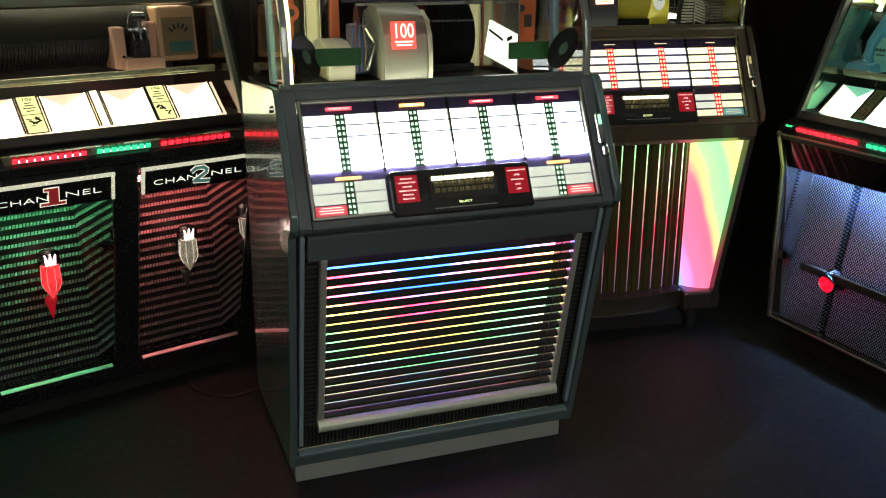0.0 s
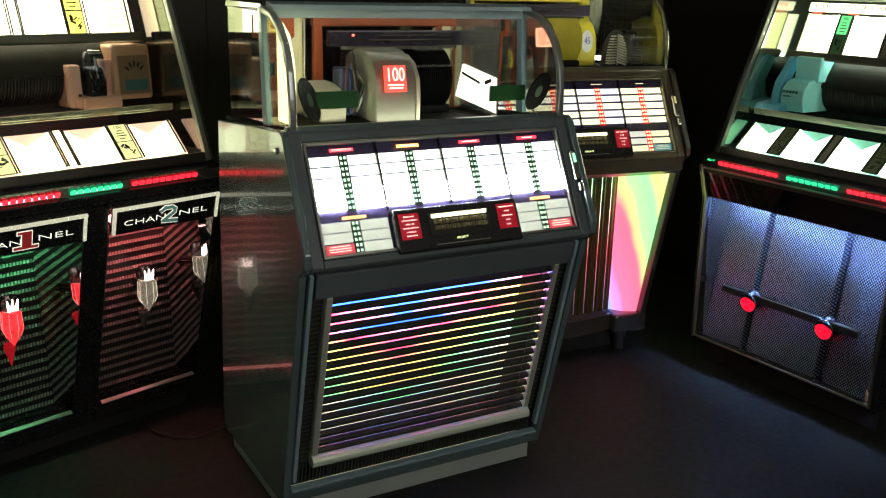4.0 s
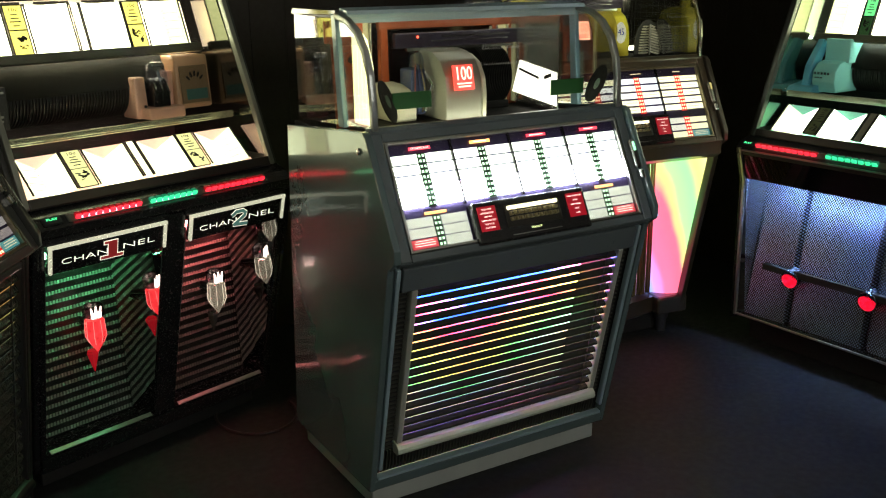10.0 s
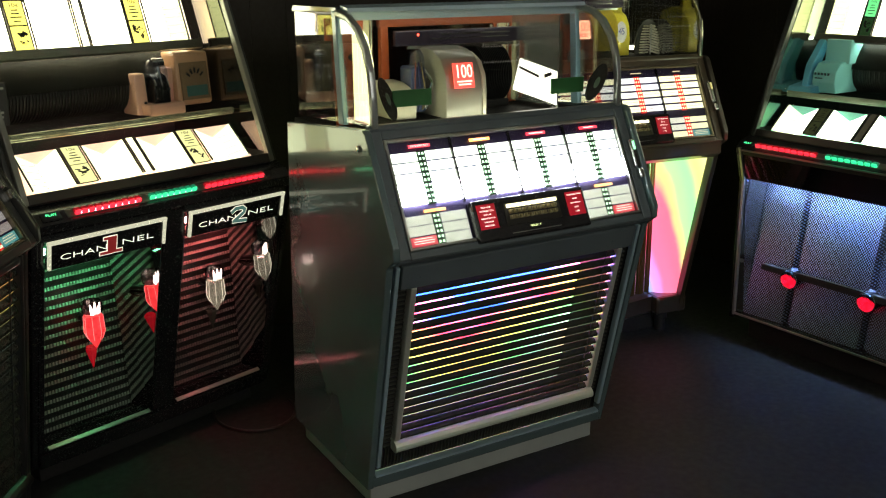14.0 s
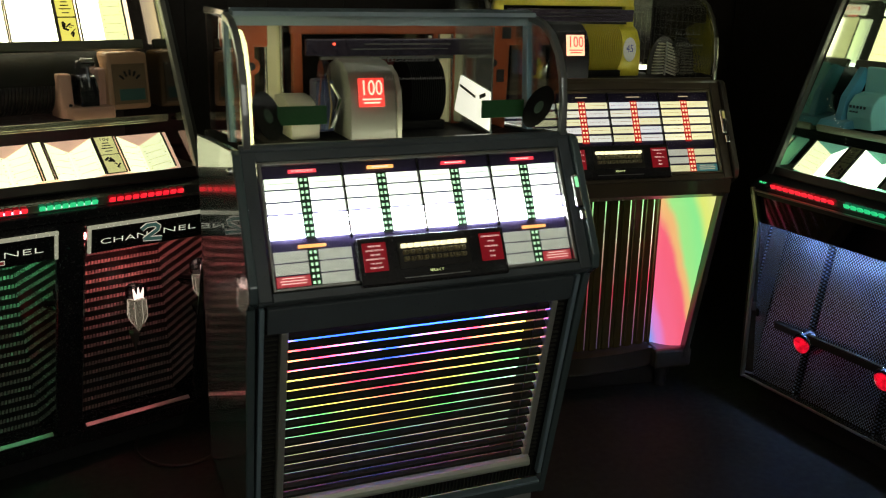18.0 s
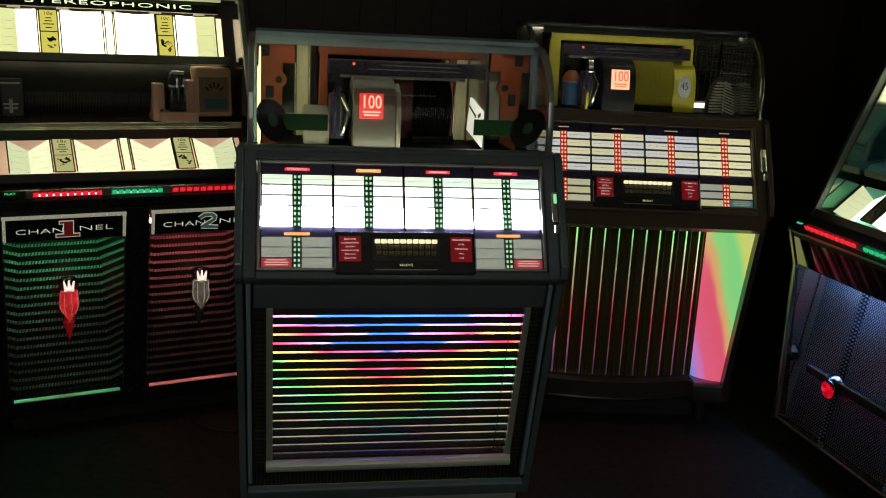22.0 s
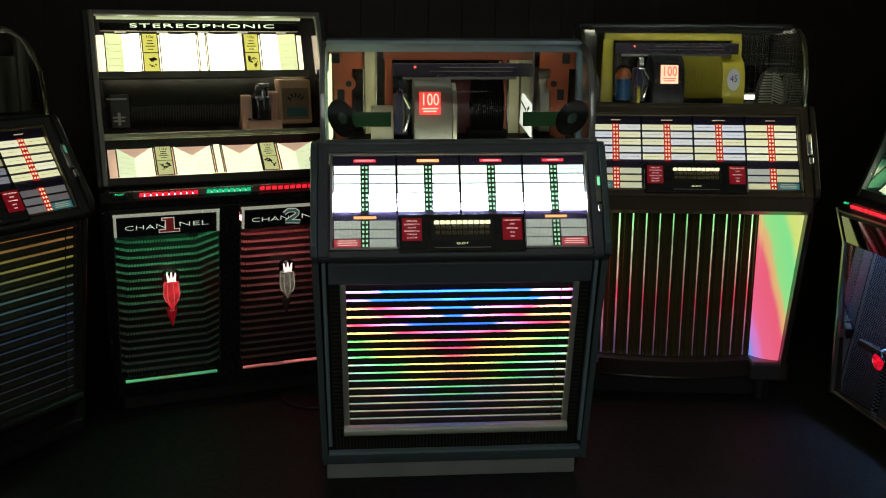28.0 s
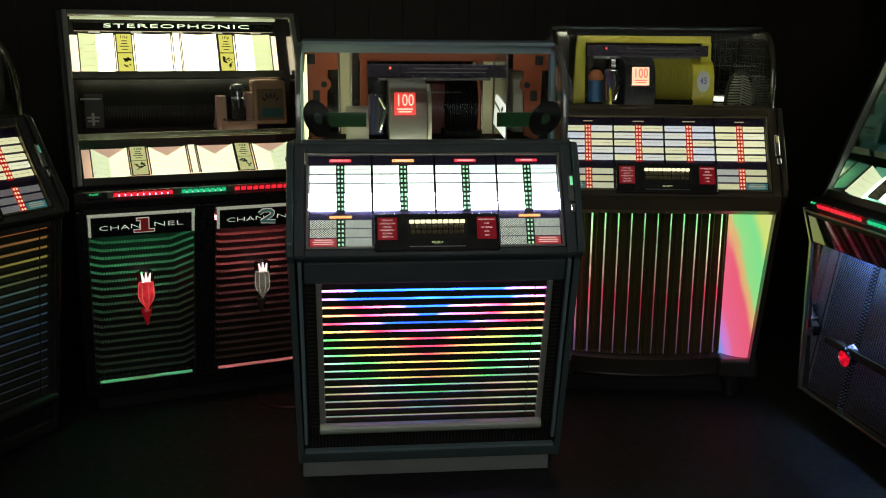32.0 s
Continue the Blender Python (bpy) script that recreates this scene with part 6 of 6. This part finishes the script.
    # crystal emission varies by noise to imitate light in the facets
    green = dict(gleam=surface("red facet glint", (1.0, 0.30, 0.30), 0.15, metal=0.7, emit=(1.0, 0.25, 0.25), power=0.35), sheet=perforated("dark green mesh", (0.022, 0.040, 0.028), (0.0056, 0.0056), 0.30, metal=0.3, flat=True), rib=surface("green-grey tab metal", (0.15, 0.20, 0.16), 0.4, 0.3, var=0.35, scale=60), cheek=MIRROR, point=surface("painted red reflection", (0.30, 0.01, 0.015), 0.2, coat=0.4, emit=(0.5, 0.01, 0.02), power=0.18), tube=glow("green tube", (0.22, 1.0, 0.46), 10.0), crystal=surface("red crystal", (0.90, 0.06, 0.07), 0.12, metal=0.6, coat=0.8, var=0.5, scale=40, emit=(0.95, 0.04, 0.05), power=0.42), num=surface("crimson figure", (0.34, 0.02, 0.03), 0.4, emit=(0.42, 0.03, 0.03), power=0.10), num_rim=glow("figure rim", (0.8, 0.75, 0.65), 0.36))
    red = dict(green, gleam=surface("pale facet glint", (0.9, 0.85, 0.75), 0.12, metal=0.8, emit=(0.9, 0.8, 0.65), power=0.3), sheet=perforated("dark maroon mesh", (0.042, 0.024, 0.022), (0.0056, 0.0056), 0.30, metal=0.3, flat=True), point=surface("painted clear reflection", (0.10, 0.09, 0.08), 0.2, coat=0.4), rib=surface("rose-grey tab metal", (0.19, 0.14, 0.125), 0.4, 0.3, var=0.35, scale=60), tube=glow("red tube", (1.0, 0.22, 0.24), 16.0), crystal=surface("clear crystal", (0.80, 0.77, 0.70), 0.10, metal=0.85, coat=0.6, var=0.4, scale=40, emit=(0.60, 0.50, 0.38), power=0.10), num=surface("sea-green figure", (0.05, 0.13, 0.12), 0.4, emit=(0.08, 0.20, 0.18), power=0.2))
    channel_bay(root, -0.392, -0.040, green, "1")
    channel_bay(root, 0.040, 0.392, red, "2")
    return root


def speaker_jukebox(m):
    root = thing("jukebox", "black hooded jukebox with blue-lit perforated front and red-capped rods", "jukebox", m, "jukeboxes in the room")
    # lower pages glow brighter here to light the castings above
    st = dict(low_page=glow("bright lower title page", (0.92, 1.0, 0.80), 2.0, 0.25, 8), key_glints=[MATT] * 3, half=0.405, drop=-0.036, play=-0.362, keys=[(-0.320, -0.056, 10, REDKEY), (-0.022, 0.180, 8, GREENKEY), (0.212, 0.380, 7, REDKEY)], hood_tube=glow("bright hood fill tube", (0.85, 1.0, 0.95), 6.0), low_div=surface("grey divider", (0.22, 0.20, 0.16), 0.5), hood=surface("dark hood enamel", (0.045, 0.048, 0.045), 0.35, metal=0.3, coat=0.2), frame=surface("dark satin frame", (0.10, 0.11, 0.10), 0.3, metal=0.7), sill=surface("dark bronze sill", (0.05, 0.045, 0.04), 0.35, metal=0.4), inner=surface("green inner side mirror", (0.42, 0.46, 0.38), 0.12, 1.0), board=glow("upper light box cool", (0.75, 0.85, 0.65), 0.7), sign_back=glow("pale header", (0.86, 0.86, 0.66), 0.85), sign="MUSIC FOR E", sign_ink=glow("red header lettering", (0.85, 0.10, 0.08), 0.7),
              sign_width=0.36, sign_x=-0.14, header_light=surface("pale green hood lining", (0.25, 0.36, 0.28), 0.4), marks=glow("red section marks", (0.85, 0.08, 0.06), 0.6), card=CARD_G, card_low=surface("dark green card", (0.10, 0.28, 0.12), 0.5), card2=CARD_OL, card_low2=CARD_OL, divider=surface("grey divider", (0.22, 0.20, 0.16), 0.5), low_board=surface("glowing sea-green board", (0.20, 0.55, 0.42), 0.5, emit=(0.2, 0.55, 0.42), power=0.25),
              rail=surface("green-grey rail metal", (0.3, 0.33, 0.27), 0.3, 0.7), ledge=MATT, keybed=surface("key bed metal", (0.25, 0.26, 0.22), 0.35, 0.8), layout=LAY4)
    hood_window(root, st)
    R = lambda z: z - 0.036
    # turquoise castings
    c = nb()
    box(c, (-0.245, 0.43, R(1.195)), (0.105, 0.14, 0.090), bevel=0.004)
    prism(c, [(0.310, R(1.04)), (0.296, R(1.08)), (0.300, R(1.120)), (0.325, R(1.150)), (0.360, R(1.158)), (0.45, R(1.158)), (0.45, R(1.04))], -0.302, -0.205, bevel=0.004)
    part("casting", c, TURQ, root, "turquoise casting")
    part("casting_arm", prism(nb(), [(0.28, R(1.04)), (0.30, R(1.14)), (0.37, R(1.235)), (0.41, R(1.235)), (0.36, R(1.14)), (0.34, R(1.04))], -0.340, -0.312, bevel=0.004), surface("blue casting arm", (0.12, 0.46, 0.64), 0.35, coat=0.3), root, "blue casting arm")
    part("casting_foot", prism(nb(), [(0.25, R(1.036)), (0.27, R(1.060)), (0.36, R(1.075)), (0.36, R(1.036))], -0.385, -0.275, bevel=0.004), surface("blue casting arm", (0.12, 0.46, 0.64), 0.35), root)
    mk = nb()
    for i in range(5):
        box(mk, (-0.290 + i * 0.014, 0.2965, R(1.112)), (0.007, 0.003, 0.009))
    for i in range(3):
        box(mk, (-0.285 + i * 0.012, 0.2945, R(1.096)), (0.007, 0.003, 0.005))
    part("casting_print", mk, surface("casting print", (0.02, 0.08, 0.10), 0.5), root)
    part("console", box(nb(), (0.185, 0.32, R(1.10)), (0.050, 0.10, 0.110), bevel=0.006, top=(0.9, 0.8)), surface("orange-red casting", (0.55, 0.13, 0.05), 0.4, coat=0.2), root, "orange-red casting")
    part("meter_box", box(nb(), (0.265, 0.34, R(1.12)), (0.10, 0.11, 0.12), bevel=0.01), MATT, root)
    # cabinet: header leaning out over the recessed screen
    V = lambda z: 0.004 + (0.800 - z) * 0.30 if z > 0.67 else 0.043 + (0.67 - z) * 0.006
    hw = 0.405
    prof = [(V(0.806), 0.806), (V(0.676), 0.676), (V(0.10), 0.10), (0.66, 0.10), (0.66, 0.840), (0.02, 0.808)]
    for s in (-1, 1):
        part("side_panel", prism(nb(), prof, s * (hw - 0.016), s * hw, bevel=0.002), BLACK, root)
        part("edge_trim", prism(nb(), [(V(0.806) - 0.006, 0.806), (V(0.676) - 0.006, 0.676), (V(0.115) - 0.006, 0.115), (V(0.115) + 0.006, 0.115), (V(0.676) + 0.006, 0.676), (V(0.806) + 0.006, 0.806)], s * (hw - 0.026), s * (hw - 0.0165)), STEEL, root)
    w2 = 2 * (hw - 0.0265)
    hm = slope(V(0.678), 0.678, V(0.800), 0.800)
    part("header_panel", box(nb(), (0, 0.066, -0.008), (w2, 0.128, 0.018), bevel=0.004), surface("dark mirror header", (0.25, 0.255, 0.29), 0.05, metal=1.0, var=0.1), root, "dark mirror-glass header panel", hm)
    part("header_trim", box(nb(), (0, 0.126, 0.004), (w2, 0.005, 0.006)), STEEL, root, m=hm)
    bv = 0.165
    perf = perforated("punched screen", (0.40, 0.52, 0.78), (0.0105, 0.0125), 0.38, 0.30, metal=0.9)
    lean = lambda z: (z - 0.745) * 0.165
    tip = Matrix(((1, 0, 0, 0), (0, 1, 0.165, -0.745 * 0.165), (0, 0, 1, 0), (0, 0, 0, 1)))
    zt, zb = 0.745, 0.128
    for x0, x1, y0, y1 in ((-0.352, -0.180, 0.0, 0.012), (-0.144, 0.144, 0.012, 0.012), (0.180, 0.352, 0.012, 0.0)):
        b = prism(nb(), [(x0, bv + y0), (x1, bv + y1), (x1, bv + y1 + 0.004), (x0, bv + y0 + 0.004)], zb, zt, axis="z")
        b.transform(tip)
        part("screen_panel", b, perf, root, "punched metal screen")
    for x in (-0.162, 0.162):
        b = prism(nb(), [(x - 0.019, bv + 0.012), (x - 0.006, bv + 0.034), (x + 0.006, bv + 0.034), (x + 0.019, bv + 0.012), (x + 0.019, bv + 0.016), (x + 0.004, bv + 0.040), (x - 0.004, bv + 0.040), (x - 0.019, bv + 0.016)], zb, zt, axis="z")
        b.transform(tip)
        part("screen_fold", b, perf, root, "punched metal fold")
        rd = part("capped_rod", rod(nb(), (x, 0.072, 0.316), (x, bv + 0.012 + lean(0.33), 0.330), 0.034, 28), surface("navy rod", (0.03, 0.04, 0.07), 0.25, metal=0.5, coat=0.4), root, "dark round rod", smooth=True)
        cap, rim = nb(), nb()
        o = Vector((x, 0.066, 0.315))
        for i in range(28):
            a, a2 = 2 * math.pi * i / 28, 2 * math.pi * (i + 1) / 28
            r0 = 0.035
            f = [o + Vector((r0 * math.cos(a), 0.006, r0 * math.sin(a))), o + Vector((r0 * math.cos(a2), 0.006, r0 * math.sin(a2))), o + Vector((0, 0.001, 0)), o + Vector((0.6 * r0 * math.cos((a + a2) / 2), -0.003, 0.6 * r0 * math.sin((a + a2) / 2)))]
            q = [cap.verts.new(p) for p in f]
            cap.faces.new((q[0], q[3], q[2])); cap.faces.new((q[3], q[1], q[2])); cap.faces.new((q[0], q[1], q[3]))
            rod(rim, o + Vector((0.0355 * math.cos(a), 0.005, 0.0355 * math.sin(a))), o + Vector((0.0355 * math.cos(a2), 0.005, 0.0355 * math.sin(a2))), 0.0022, 6)
        # emission varied by noise imitates light glinting in the reflector
        part("red_cap", cap, surface("glowing red cap", (0.85, 0.02, 0.045), 0.18, metal=0.6, coat=0.6, emit=(0.95, 0.01, 0.05), power=0.32, var=0.7, scale=45), rd, "faceted red reflector")
        part("cap_rim", rim, CHROME, rd, smooth=True)
    part("cross_bar", box(nb(), (0, bv - 0.016 + lean(0.337), 0.337), (0.58, 0.024, 0.026), bevel=0.003), MATT, root, "black cross bar")
    part("bar_trim", box(nb(), (0, bv - 0.028 + lean(0.352), 0.352), (0.29, 0.004, 0.003)), STEEL, root)
    for s in (-1, 1):
        b = nb()
        f = [(s * (hw - 0.026), V(0.12) + 0.006, zb), (s * (hw - 0.026), V(0.68) + 0.006, zt), (s * 0.350, bv + 0.002, zt), (s * 0.350, bv + 0.002 + lean(zb), zb)]
        q = [b.verts.new(p) for p in f]
        q2 = [b.verts.new((p[0] + s * 0.003, p[1], p[2])) for p in f]
        b.faces.new(q); b.faces.new(q2[::-1])
        for i in range(4):
            b.faces.new((q[i], q2[i], q2[(i + 1) % 4], q[(i + 1) % 4]))
        part("mirror_cheek", b, MIRROR, root, "mirror cheek of the recess")
    part("recess_floor", box(nb(), (0, 0.088, 0.120), (w2, 0.080, 0.012)), BLACK, root)
    part("bottom_trim", box(nb(), (0, V(0.12) - 0.002, 0.121), (w2, 0.006, 0.009), bevel=0.002), STEEL, root, "bright bottom trim")
    # unseen lip, added to keep the tube's light off the floor
    part("lamp_shade", prism(nb(), [(0.086, 0.747), (0.086, 0.685), (0.112, 0.683), (0.112, 0.686), (0.090, 0.688), (0.090, 0.747)], -w2 / 2, w2 / 2), MATT, root)
    part("lamp_tube", rod(nb(), (-0.34, 0.120, 0.716), (0.34, 0.120, 0.716), 0.008, 12), glow("cold white tube", (0.36, 0.52, 1.0), 88.0), root, "cold white lamp tube behind the header", smooth=True)
    part("plinth", box(nb(), (0, 0.38, 0.05), (0.74, 0.50, 0.099), bevel=0.004), MATT, root)
    part("cabinet_back", box(nb(), (0, 0.652, 0.46), (0.77, 0.012, 0.72)), MATT, root)
    return root


channel_jukebox(pose(0.097, 2.773, 0, 0, 0, 17.0))
speaker_jukebox(pose(2.237, 2.194, 0, 0, 0, -87.4))

# ---- cable on the floor ----
cu = nb()
pts = []
for i in range(33):
    a = math.pi * (0.62 + 1.42 * i / 32)
    pts.append(Vector((0.365 + 0.135 * math.cos(a), 3.005 + 0.160 * math.sin(a), 0.006)))
rings = []
for i, p in enumerate(pts):
    d = (pts[min(i + 1, 32)] - pts[max(i - 1, 0)]).normalized()
    side = Vector((-d.y, d.x, 0))
    rings.append([cu.verts.new(p + side * 0.005 * math.cos(2 * math.pi * k / 8) + Vector((0, 0, 0.005 * math.sin(2 * math.pi * k / 8)))) for k in range(8)])
for a, b in zip(rings, rings[1:]):
    for k in range(8):
        cu.faces.new((a[k], a[(k + 1) % 8], b[(k + 1) % 8], b[k]))
cu.faces.new(rings[0]); cu.faces.new(rings[-1])
tagged(new("power_cable", data_of("power_cable", cu, surface("brown cable", (0.016, 0.008, 0.007), 0.45))), "brown power cable lying in a loop on the floor", "cable")

# ---- boards of the panelling ----
groove = data_of("board", box(nb(), (0, 0, ZC / 2), (0.149, 0.012, ZC - 0.02), bevel=0.0015), WALLMAT)
for i in range(int((XR - XL) / 0.15)):
    part("board", groove, None, WALL_N, m=Matrix.Translation((XL + 0.09 + i * 0.15, YB + 0.003, 0)))
for i in range(int((YB - 0.6) / 0.15)):
    part("board", groove, None, WALL_E, m=Matrix.Translation((XR + 0.003, YB - 0.09 - i * 0.15, 0)) @ Matrix.Rotation(radians(90), 4, "Z"))
